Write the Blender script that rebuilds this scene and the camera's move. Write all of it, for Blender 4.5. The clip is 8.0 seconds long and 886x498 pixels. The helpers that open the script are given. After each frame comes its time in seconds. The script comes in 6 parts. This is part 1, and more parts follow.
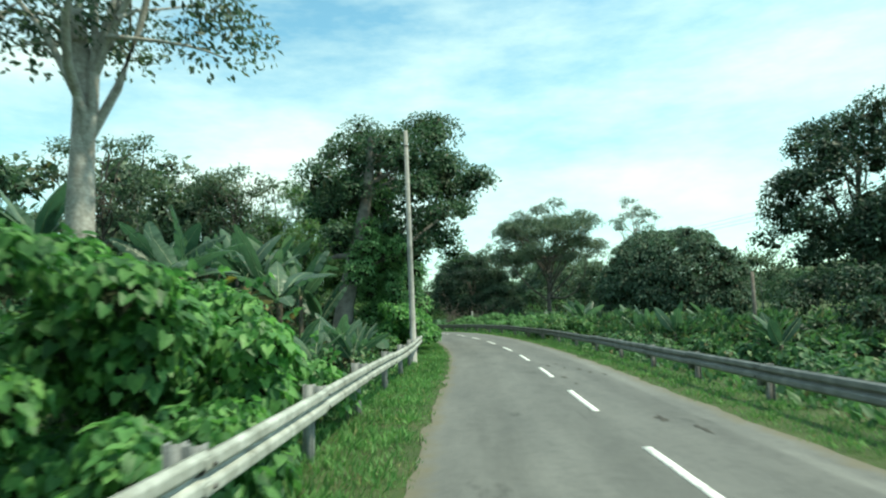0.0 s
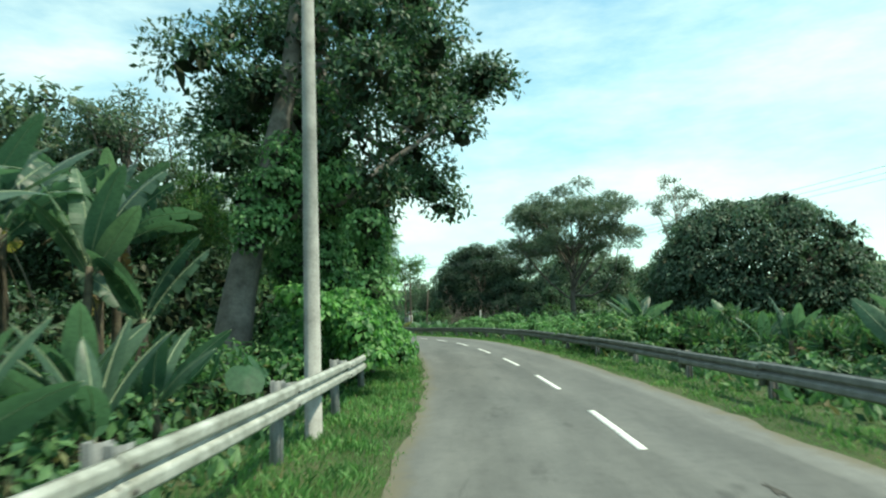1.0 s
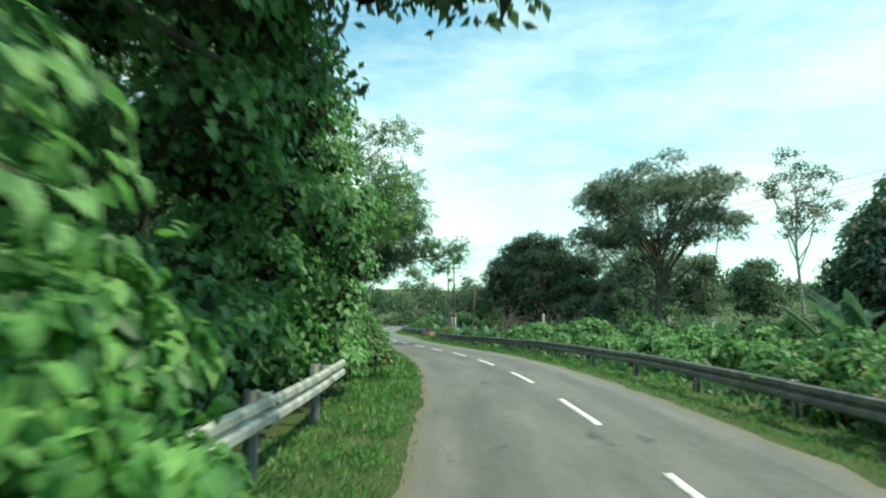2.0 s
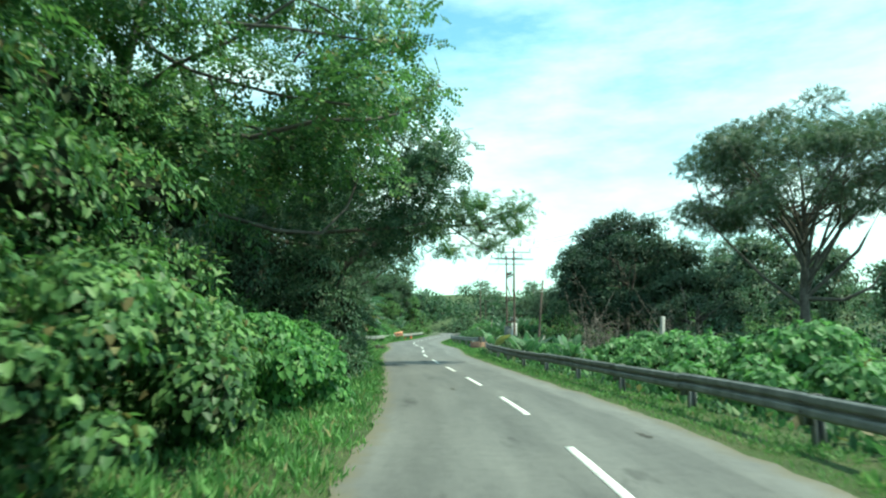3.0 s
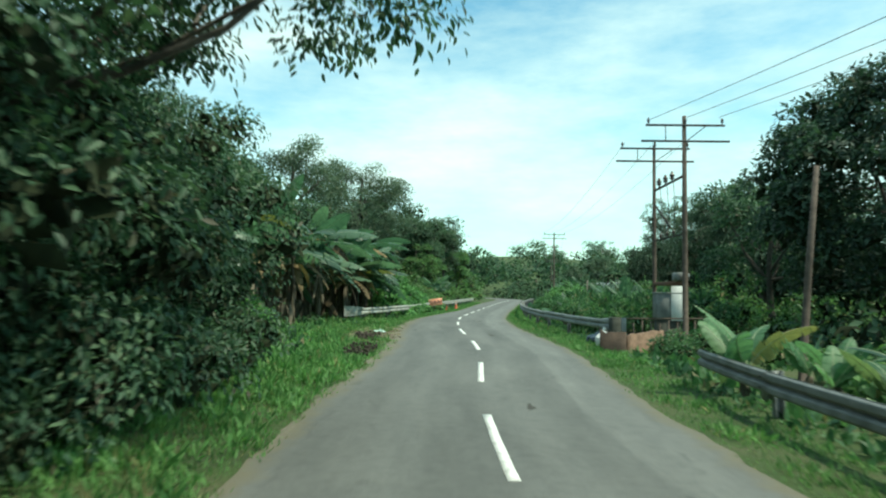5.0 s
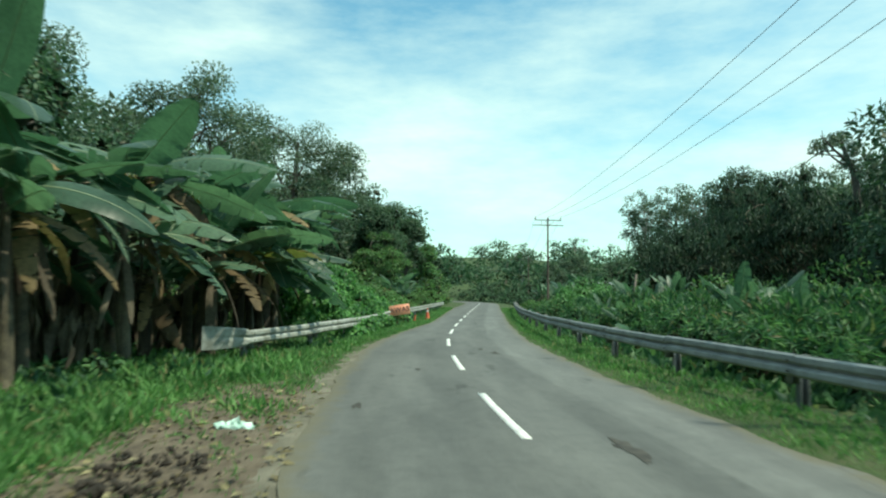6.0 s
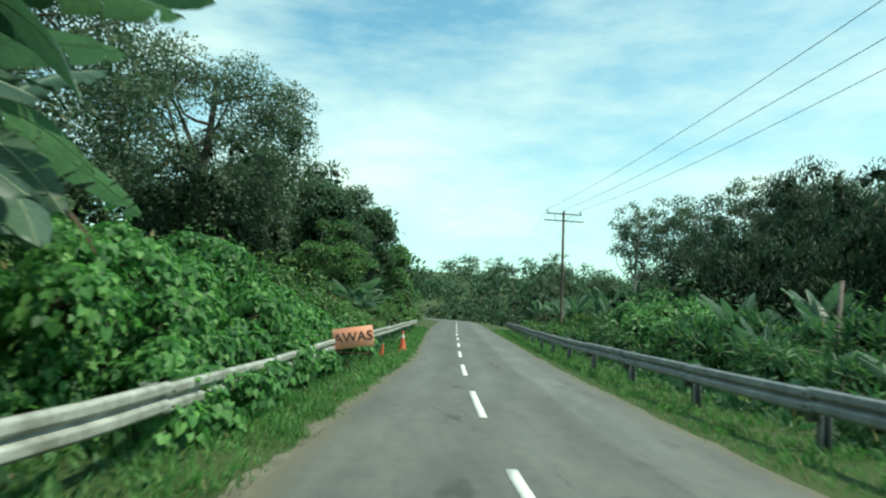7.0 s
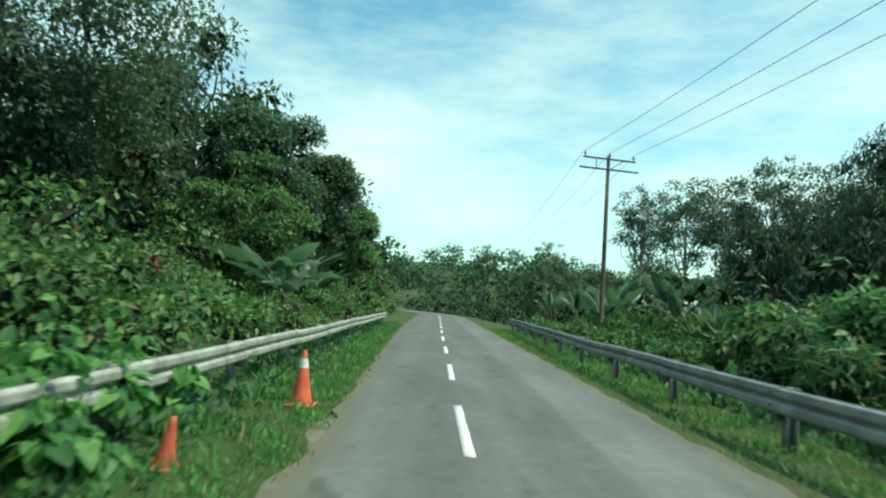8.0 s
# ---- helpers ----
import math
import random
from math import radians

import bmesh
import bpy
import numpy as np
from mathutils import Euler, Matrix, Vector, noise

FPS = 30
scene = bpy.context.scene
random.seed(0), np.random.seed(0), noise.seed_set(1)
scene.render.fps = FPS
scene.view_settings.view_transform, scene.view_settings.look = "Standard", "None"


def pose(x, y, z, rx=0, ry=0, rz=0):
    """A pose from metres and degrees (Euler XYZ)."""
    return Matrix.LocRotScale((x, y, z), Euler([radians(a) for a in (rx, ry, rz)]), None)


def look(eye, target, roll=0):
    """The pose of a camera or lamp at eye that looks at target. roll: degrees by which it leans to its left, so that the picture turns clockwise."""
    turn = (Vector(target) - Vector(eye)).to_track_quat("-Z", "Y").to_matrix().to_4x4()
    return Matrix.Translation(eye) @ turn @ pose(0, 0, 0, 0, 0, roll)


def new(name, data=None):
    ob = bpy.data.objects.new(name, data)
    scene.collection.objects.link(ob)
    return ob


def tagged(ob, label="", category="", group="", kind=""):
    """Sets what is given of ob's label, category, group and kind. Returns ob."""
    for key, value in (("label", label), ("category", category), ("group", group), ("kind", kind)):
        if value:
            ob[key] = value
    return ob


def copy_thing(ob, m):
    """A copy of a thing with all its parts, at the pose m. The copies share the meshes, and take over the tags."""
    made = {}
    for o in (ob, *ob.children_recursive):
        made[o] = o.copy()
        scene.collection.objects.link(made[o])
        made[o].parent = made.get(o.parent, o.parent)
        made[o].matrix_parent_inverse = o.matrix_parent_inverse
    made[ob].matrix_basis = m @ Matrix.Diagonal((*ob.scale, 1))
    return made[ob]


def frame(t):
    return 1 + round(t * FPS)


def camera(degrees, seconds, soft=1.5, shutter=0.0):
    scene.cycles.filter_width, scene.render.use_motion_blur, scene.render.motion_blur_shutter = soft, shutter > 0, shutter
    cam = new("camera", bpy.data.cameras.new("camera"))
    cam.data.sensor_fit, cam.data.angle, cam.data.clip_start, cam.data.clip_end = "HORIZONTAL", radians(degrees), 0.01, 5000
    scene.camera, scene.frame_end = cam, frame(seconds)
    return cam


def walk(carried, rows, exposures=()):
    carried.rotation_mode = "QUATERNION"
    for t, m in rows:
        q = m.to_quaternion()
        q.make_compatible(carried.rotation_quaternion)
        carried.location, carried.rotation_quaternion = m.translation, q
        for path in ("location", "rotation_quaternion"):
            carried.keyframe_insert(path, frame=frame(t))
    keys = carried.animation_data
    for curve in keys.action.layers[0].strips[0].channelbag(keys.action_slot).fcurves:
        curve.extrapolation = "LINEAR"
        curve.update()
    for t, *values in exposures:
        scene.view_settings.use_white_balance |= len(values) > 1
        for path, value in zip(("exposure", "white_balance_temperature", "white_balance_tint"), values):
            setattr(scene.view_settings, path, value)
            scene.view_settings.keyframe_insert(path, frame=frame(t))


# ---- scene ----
cam = camera(68.0, 8.0, soft=2.1, shutter=0.15)
PATH = [
    (0, (-2.582, -2.24, 1.754), (-2.386, -0.26, 1.956), -2.4),
    (0.5, (-1.248, 6.167, 1.64), (-1.061, 8.148, 1.842), -2.2),
    (1, (-0.106, 14.335, 1.624), (0.059, 16.318, 1.831), -2.0),
    (1.5, (0.853, 21.677, 1.663), (0.952, 23.664, 1.873), -2.0),
    (1.7, (1.082, 25.161, 1.768), (1.138, 27.149, 1.981), -1.1),
    (2.8, (2.304, 46.048, 1.755), (2.161, 48.03, 1.983), -0.1),
    (3, (2.131, 49.107, 1.689), (1.939, 51.084, 1.926), 0.2),
    (3.5, (1.407, 56.868, 1.606), (1.158, 58.84, 1.832), 0.1),
    (4, (0.37, 64.717, 1.613), (0.074, 66.686, 1.804), -0.3),
    (5.5, (-3.716, 89.216, 1.813), (-4.064, 91.182, 1.928), 1.3),
    (6, (-5.709, 98.501, 1.683), (-5.922, 100.485, 1.819), 0.5),
    (6.5, (-7.23, 106.864, 1.656), (-7.367, 108.852, 1.828), 0.5),
    (7, (-8.41, 115.329, 1.615), (-8.519, 117.317, 1.802), 2.3),
    (7.5, (-8.929, 123.529, 1.566), (-8.993, 125.519, 1.757), 3.7),
    (8, (-9.135, 131.591, 1.536), (-9.191, 133.584, 1.701), 3.8),
]
walk(cam, [(t, look(eye, target, roll)) for t, eye, target, roll in PATH],
     exposures=[(0, 0.54, 7600, -6), (1.7, 0.54, 7600, -4), (3, 0.9, 7150, -12), (4.2, 0.8, 7150, -8), (5.4, 0.3, 7300, -8), (8, 0.28, 7200, -10)])

# ---------------------------------------------------------------- light
SUN_AZ, SUN_EL = radians(101), radians(60)  # azimuth from +y towards +x
sun_way = Vector((math.sin(SUN_AZ) * math.cos(SUN_EL), math.cos(SUN_AZ) * math.cos(SUN_EL), math.sin(SUN_EL)))
sun = new("sun", bpy.data.lights.new("sun", "SUN"))
sun.data.energy, sun.data.angle, sun.data.color = 3.6, radians(1.5), (1.0, 0.965, 0.9)
sun.matrix_world = look(sun_way * 400, (0, 0, 0))

world = bpy.data.worlds.new("sky")
scene.world = world
world.use_nodes = True
wt = world.node_tree
bg = wt.nodes["Background"]
sky = wt.nodes.new("ShaderNodeTexSky")
sky.sky_type, sky.sun_disc = "NISHITA", False
sky.sun_elevation, sky.sun_rotation = SUN_EL, SUN_AZ
sky.air_density, sky.dust_density, sky.ozone_density = 1.0, 0.5, 1.5
tc = wt.nodes.new("ShaderNodeTexCoord")
mp = wt.nodes.new("ShaderNodeMapping")
mp.inputs["Scale"].default_value = (1.0, 1.0, 3.2)
cl = wt.nodes.new("ShaderNodeTexNoise")
cl.inputs["Scale"].default_value, cl.inputs["Detail"].default_value, cl.inputs["Roughness"].default_value = 1.7, 9, 0.62
cr = wt.nodes.new("ShaderNodeValToRGB")
cr.color_ramp.elements[0].position, cr.color_ramp.elements[1].position = 0.4, 0.72
mixw = wt.nodes.new("ShaderNodeMixRGB")
mixw.inputs["Color2"].default_value = (5.0, 6.3, 6.75, 1)
wt.links.new(tc.outputs["Generated"], mp.inputs["Vector"])
wt.links.new(mp.outputs["Vector"], cl.inputs["Vector"])
wt.links.new(cl.outputs["Fac"], cr.inputs["Fac"])
wt.links.new(cr.outputs["Color"], mixw.inputs["Fac"])
haze = wt.nodes.new("ShaderNodeMixRGB")  # thin humid veil over the blue
haze.blend_type = "MULTIPLY"
haze.inputs["Fac"].default_value, haze.inputs["Color2"].default_value = 1.0, (0.85, 1.27, 1.22, 1)
wt.links.new(sky.outputs["Color"], haze.inputs["Color1"])
wt.links.new(haze.outputs["Color"], mixw.inputs["Color1"])
wt.links.new(mixw.outputs["Color"], bg.inputs["Color"])
bg.inputs["Strength"].default_value = 0.15


# ---------------------------------------------------------------- materials
def node_mat(name):
    m = bpy.data.materials.new(name)
    m.use_nodes = True
    t = m.node_tree
    return m, t, t.nodes["Principled BSDF"]


def ramp(t, fac, stops):
    r = t.nodes.new("ShaderNodeValToRGB")
    els = r.color_ramp.elements
    while len(els) < len(stops):
        els.new(0.5)
    for e, (p, c) in zip(els, stops):
        e.position, e.color = p, (*c, 1)
    t.links.new(fac, r.inputs["Fac"])
    return r.outputs["Color"]


def noise_tex(t, scale, detail=4, rough=0.6, vec=None):
    n = t.nodes.new("ShaderNodeTexNoise")
    n.inputs["Scale"].default_value, n.inputs["Detail"].default_value, n.inputs["Roughness"].default_value = scale, detail, rough
    if vec is None:
        g = t.nodes.new("ShaderNodeNewGeometry")
        vec = g.outputs["Position"]
    t.links.new(vec, n.inputs["Vector"])
    return n.outputs["Fac"]


def mix(t, fac, a, b, mode="MIX"):
    m = t.nodes.new("ShaderNodeMixRGB")
    m.blend_type = mode
    for v, key in ((fac, "Fac"), (a, "Color1"), (b, "Color2")):
        if isinstance(v, (int, float)):
            m.inputs[key].default_value = v
        elif isinstance(v, tuple):
            m.inputs[key].default_value = (*v, 1)
        else:
            t.links.new(v, m.inputs[key])
    return m.outputs["Color"]


def bump(t, p, height, strength, dist=0.02):
    b = t.nodes.new("ShaderNodeBump")
    b.inputs["Strength"].default_value, b.inputs["Distance"].default_value = strength, dist
    t.links.new(height, b.inputs["Height"])
    t.links.new(b.outputs["Normal"], p.inputs["Normal"])


def leaf_mat(name, dark, mid, light, dry=None, gloss=0.45, lucent=0.35, patch=0.35, single=False):
    """Leaves: each one its own shade, larger drifts of tone, and light that passes through the blade."""
    m, t, p = node_mat(name)
    g = t.nodes.new("ShaderNodeNewGeometry")
    stops = [(0.0, dark), (0.5, mid), (0.93, light)]
    if dry:
        stops.append((0.985, dry))
    info = t.nodes.new("ShaderNodeObjectInfo")
    col = ramp(t, info.outputs["Random"] if single else g.outputs["Random Per Island"], stops)
    drift = ramp(t, noise_tex(t, patch, 3), [(0.3, (0.62, 0.66, 0.62)), (0.7, (1.2, 1.2, 1.1))])
    col = mix(t, 1.0, col, drift, "MULTIPLY")
    fine = ramp(t, noise_tex(t, 14, 2), [(0.3, (0.8, 0.8, 0.8)), (0.7, (1.15, 1.15, 1.1))])
    col = mix(t, 1.0, col, fine, "MULTIPLY")
    t.links.new(col, p.inputs["Base Color"])
    p.inputs["Roughness"].default_value = gloss
    p.inputs["Specular IOR Level"].default_value = 0.24
    tr = t.nodes.new("ShaderNodeBsdfTranslucent")
    t.links.new(mix(t, 1.0, col, (1.05, 1.33, 0.92), "MULTIPLY"), tr.inputs["Color"])
    ms = t.nodes.new("ShaderNodeMixShader")
    ms.inputs["Fac"].default_value = lucent
    t.links.new(p.outputs["BSDF"], ms.inputs[1])
    t.links.new(tr.outputs["BSDF"], ms.inputs[2])
    t.links.new(ms.outputs["Shader"], t.nodes["Material Output"].inputs["Surface"])
    return m


def solid_mat(name, a, b, scale=3.0, rough=0.7, metal=0.0, bumps=0.2, fine=40.0):
    m, t, p = node_mat(name)
    col = ramp(t, noise_tex(t, scale, 6), [(0.32, a), (0.68, b)])
    grit = ramp(t, noise_tex(t, fine, 3), [(0.3, (0.8, 0.8, 0.8)), (0.7, (1.12, 1.12, 1.12))])
    t.links.new(mix(t, 1.0, col, grit, "MULTIPLY"), p.inputs["Base Color"])
    p.inputs["Roughness"].default_value, p.inputs["Metallic"].default_value = rough, metal
    bump(t, p, noise_tex(t, fine * 0.6, 4), bumps)
    return m


M = {}
M["vine"] = leaf_mat("vine_leaf", (0.0526, 0.131, 0.0593), (0.0987, 0.25, 0.0869), (0.198, 0.388, 0.137), None, 0.45, 0.42)
M["vine_pale"] = leaf_mat("pale_vine_leaf", (0.0799, 0.17, 0.0759), (0.141, 0.29, 0.124), (0.244, 0.42, 0.207), None, 0.45, 0.42)
M["creeper"] = leaf_mat("creeper_leaf", (0.05, 0.112, 0.052), (0.1, 0.2, 0.08), (0.186, 0.315, 0.12), (0.2, 0.16, 0.08), 0.45, 0.35)
M["dark"] = leaf_mat("dark_tree_leaf", (0.0255, 0.049, 0.039), (0.043, 0.08, 0.058), (0.076, 0.122, 0.088), None, 0.5, 0.3)
M["mango"] = leaf_mat("mango_leaf", (0.058, 0.1, 0.078), (0.088, 0.148, 0.112), (0.14, 0.205, 0.155), (0.13, 0.1, 0.07), 0.58, 0.3)
M["forest"] = leaf_mat("forest_leaf", (0.037, 0.08, 0.053), (0.066, 0.126, 0.08), (0.12, 0.19, 0.118), (0.122, 0.11, 0.085), 0.5, 0.3)
M["grey"] = leaf_mat("grey_green_leaf", (0.06, 0.094, 0.072), (0.098, 0.145, 0.108), (0.152, 0.205, 0.152), (0.16, 0.14, 0.09), 0.5, 0.35)
M["rain_tree"] = leaf_mat("rain_tree_leaf", (0.058, 0.088, 0.066), (0.097, 0.14, 0.104), (0.15, 0.2, 0.148), (0.18, 0.15, 0.09), 0.5, 0.3)
M["bright"] = leaf_mat("bright_bush_leaf", (0.0545, 0.132, 0.0704), (0.102, 0.216, 0.0897), (0.181, 0.324, 0.128), (0.286, 0.24, 0.069), 0.45, 0.4)
M["bamboo"] = leaf_mat("bamboo_leaf", (0.026, 0.048, 0.036), (0.042, 0.074, 0.052), (0.072, 0.112, 0.078), None, 0.6, 0.3)
M["grass"] = leaf_mat("grass_blade", (0.0799, 0.185, 0.069), (0.136, 0.29, 0.0994), (0.202, 0.37, 0.145), (0.326, 0.29, 0.159), 0.55, 0.4, 0.8)
M["weed"] = leaf_mat("weed_leaf", (0.0395, 0.1, 0.0635), (0.0799, 0.175, 0.0842), (0.146, 0.263, 0.121), (0.204, 0.17, 0.101), 0.5, 0.35, 0.6)
M["banana"] = leaf_mat("banana_leaf", (0.0564, 0.11, 0.0851), (0.0865, 0.155, 0.116), (0.136, 0.215, 0.157), None, 0.36, 0.42, 0.7, single=True)
M["paddle"] = leaf_mat("paddle_leaf", (0.0705, 0.15, 0.0897), (0.108, 0.215, 0.124), (0.174, 0.3, 0.179), (0.3, 0.26, 0.12), 0.5, 0.4, 0.9, single=True)
M["banana_yellow"] = leaf_mat("banana_leaf_yellow", (0.13, 0.13, 0.045), (0.25, 0.2, 0.07), (0.38, 0.29, 0.1), None, 0.45, 0.4, 1.6, single=True)
M["banana_brown"] = leaf_mat("banana_leaf_brown", (0.085, 0.062, 0.043), (0.17, 0.118, 0.072), (0.29, 0.21, 0.125), None, 0.7, 0.3, 2.5, single=True)
M["banana_dry"] = leaf_mat("banana_leaf_dry", (0.05, 0.042, 0.036), (0.11, 0.09, 0.074), (0.24, 0.2, 0.165), None, 0.8, 0.2, 2.0, single=True)
M["red_leaf"] = leaf_mat("red_leaf", (0.16, 0.05, 0.04), (0.26, 0.09, 0.07), (0.36, 0.16, 0.12), None, 0.5, 0.3)
M["taro"] = leaf_mat("taro_leaf", (0.0479, 0.12, 0.0759), (0.0771, 0.17, 0.103), (0.115, 0.22, 0.139), None, 0.55, 0.4, 1.5)
M["bark"] = solid_mat("brown_bark", (0.05, 0.042, 0.034), (0.14, 0.12, 0.1), 2.5, 0.85, 0, 0.8, 18)
M["bark_pale"] = solid_mat("pale_bark", (0.22, 0.2, 0.17), (0.46, 0.44, 0.4), 3.5, 0.8, 0, 0.7, 14)
M["bark_grey"] = solid_mat("grey_brown_bark", (0.11, 0.097, 0.085), (0.26, 0.235, 0.21), 2.5, 0.85, 0, 0.8, 18)
M["stem"] = solid_mat("banana_stem", (0.05, 0.04, 0.03), (0.15, 0.125, 0.08), 5, 0.75, 0, 0.6, 25)
M["midrib"] = solid_mat("pale_midrib", (0.24, 0.3, 0.16), (0.36, 0.42, 0.26), 6, 0.5, 0, 0.05, 30)
# shade deep inside foliage, painted as a near-black leaf colour
M["core"] = solid_mat("core_leaf_painted_shade", (0.01, 0.018, 0.006), (0.024, 0.036, 0.012), 3, 1.0, 0, 0.8, 9)
M["galv"] = solid_mat("galvanised_steel", (0.2, 0.22, 0.225), (0.38, 0.4, 0.405), 2.4, 0.68, 0.1, 0.12, 45)
M["galv_dull"] = solid_mat("dulled_dusty_steel", (0.13, 0.14, 0.138), (0.27, 0.28, 0.275), 2.6, 0.7, 0.1, 0.14, 45)
M["galv_pale"] = solid_mat("whitish_weathered_steel", (0.22, 0.225, 0.19), (0.52, 0.53, 0.49), 3.2, 0.6, 0.15, 0.15, 30)
M["concrete"] = solid_mat("weathered_concrete", (0.2, 0.195, 0.18), (0.42, 0.41, 0.38), 2.2, 0.85, 0, 0.4, 45)
M["wood_pole"] = solid_mat("creosoted_wood", (0.05, 0.035, 0.028), (0.13, 0.095, 0.075), 4, 0.8, 0, 0.5, 30)
M["iron"] = solid_mat("dark_iron", (0.04, 0.04, 0.042), (0.1, 0.09, 0.085), 5, 0.6, 0.6, 0.2, 50)
M["ceramic"] = solid_mat("brown_ceramic", (0.03, 0.022, 0.02), (0.07, 0.05, 0.04), 8, 0.25, 0, 0.05, 40)
M["cone"] = solid_mat("faded_orange_plastic", (0.6, 0.1, 0.05), (0.76, 0.165, 0.08), 6, 0.55, 0, 0.1, 40)
M["white_band"] = solid_mat("reflective_white", (0.6, 0.6, 0.58), (0.8, 0.8, 0.78), 8, 0.4, 0, 0.05, 60)
M["sign"] = solid_mat("fluorescent_orange_board", (0.98, 0.36, 0.22), (1.0, 0.45, 0.3), 5, 0.5, 0, 0.05, 50)
M["letter"] = solid_mat("brown_black_paint", (0.08, 0.03, 0.025), (0.13, 0.06, 0.05), 9, 0.6, 0, 0.05, 50)
M["rust"] = solid_mat("rusty_steel", (0.09, 0.04, 0.025), (0.2, 0.1, 0.06), 9, 0.8, 0.2, 0.3, 45)
M["white_plastic"] = solid_mat("white_plastic", (0.62, 0.63, 0.62), (0.8, 0.8, 0.79), 5, 0.4, 0, 0.15, 30)
M["blue_plastic"] = solid_mat("dark_blue_plastic", (0.015, 0.03, 0.05), (0.035, 0.06, 0.085), 5, 0.35, 0, 0.2, 30)
M["soil"] = solid_mat("turned_soil", (0.022, 0.018, 0.014), (0.065, 0.05, 0.038), 5, 0.95, 0, 0.9, 25)
M["bare_soil"] = solid_mat("bare_brown_soil", (0.075, 0.055, 0.038), (0.17, 0.135, 0.095), 3, 0.95, 0, 0.8, 22)
M["litter"] = leaf_mat("dry_leaf_litter", (0.1, 0.075, 0.045), (0.2, 0.16, 0.09), (0.36, 0.31, 0.2), None, 0.8, 0.1, 1.5)
M["pale_green_plastic"] = solid_mat("pale_green_plastic", (0.4, 0.62, 0.52), (0.6, 0.76, 0.68), 9, 0.4, 0, 0.2, 30)
M["brown_render"] = solid_mat("stained_brown_render", (0.045, 0.031, 0.024), (0.12, 0.08, 0.06), 3, 0.9, 0, 0.5, 26)
M["orange_soil_wall"] = solid_mat("crumbling_red_earth_wall", (0.12, 0.075, 0.05), (0.27, 0.17, 0.12), 6, 0.95, 0, 0.9, 18)
M["mossy"] = solid_mat("mossy_concrete", (0.03, 0.034, 0.026), (0.085, 0.085, 0.07), 4, 0.95, 0, 0.5, 30)
M["tin_roof"] = solid_mat("faded_metal_roof", (0.3, 0.33, 0.34), (0.5, 0.52, 0.52), 1.5, 0.5, 0.2, 0.1, 20)
M["plaster"] = solid_mat("painted_plaster", (0.5, 0.5, 0.47), (0.68, 0.68, 0.64), 1.5, 0.8, 0, 0.15, 30)
M["dead_wood"] = solid_mat("dry_grey_wood", (0.11, 0.09, 0.075), (0.25, 0.21, 0.185), 6, 0.9, 0, 0.3, 30)
M["wire"] = solid_mat("wire", (0.03, 0.03, 0.03), (0.06, 0.06, 0.06), 6, 0.6, 0, 0.0, 30)

# asphalt: two tones of wear, polished wheel tracks, patches and grit
m, t, p = node_mat("worn_asphalt")
uv = t.nodes.new("ShaderNodeUVMap")
uv.uv_map = "UVMap"
sep = t.nodes.new("ShaderNodeSeparateXYZ")
t.links.new(uv.outputs["UV"], sep.inputs["Vector"])
long_map = t.nodes.new("ShaderNodeMapping")
long_map.inputs["Scale"].default_value = (1.0, 0.22, 1.0)
t.links.new(uv.outputs["UV"], long_map.inputs["Vector"])
base = ramp(t, noise_tex(t, 0.75, 8, 0.68, long_map.outputs["Vector"]), [(0.28, (0.086, 0.089, 0.087)), (0.72, (0.158, 0.16, 0.152))])
track = t.nodes.new("ShaderNodeMath")
track.operation = "SINE"
mul = t.nodes.new("ShaderNodeMath")
mul.operation = "MULTIPLY"
mul.inputs[1].default_value = 2 * math.pi / 1.5
t.links.new(sep.outputs["X"], mul.inputs[0])
t.links.new(mul.outputs[0], track.inputs[0])
mr = t.nodes.new("ShaderNodeMapRange")
mr.inputs["From Min"].default_value, mr.inputs["From Max"].default_value = -1, 1
t.links.new(track.outputs[0], mr.inputs["Value"])
wheel = ramp(t, mr.outputs["Result"], [(0.1, (0.9, 0.9, 0.9)), (0.9, (1.08, 1.08, 1.08))])
col = mix(t, 0.8, base, wheel, "MULTIPLY")
streak_map = t.nodes.new("ShaderNodeMapping")
streak_map.inputs["Scale"].default_value = (1.0, 0.12, 1.0)
t.links.new(uv.outputs["UV"], streak_map.inputs["Vector"])
streak = ramp(t, noise_tex(t, 2.2, 5, 0.6, streak_map.outputs["Vector"]), [(0.3, (0.82, 0.82, 0.82)), (0.65, (1.1, 1.1, 1.1))])
col = mix(t, 0.8, col, streak, "MULTIPLY")
grit = ramp(t, noise_tex(t, 90, 3, 0.7), [(0.3, (0.68, 0.68, 0.68)), (0.7, (1.25, 1.25, 1.22))])
col = mix(t, 0.8, col, grit, "MULTIPLY")
vor = t.nodes.new("ShaderNodeTexVoronoi")
vor.feature = "DISTANCE_TO_EDGE"
vor.inputs["Scale"].default_value = 0.22
warp = mix(t, 0.25, uv.outputs["UV"], noise_tex(t, 1.2, 5), "ADD")
t.links.new(warp, vor.inputs["Vector"])
crack_line = ramp(t, vor.outputs["Distance"], [(0.0, (1, 1, 1)), (0.006, (0, 0, 0))])
where = ramp(t, noise_tex(t, 0.16, 3), [(0.54, (0, 0, 0)), (0.68, (0.7, 0.7, 0.7))])
crack = mix(t, 1.0, crack_line, where, "MULTIPLY")
col = mix(t, crack, col, (0.045, 0.045, 0.043))
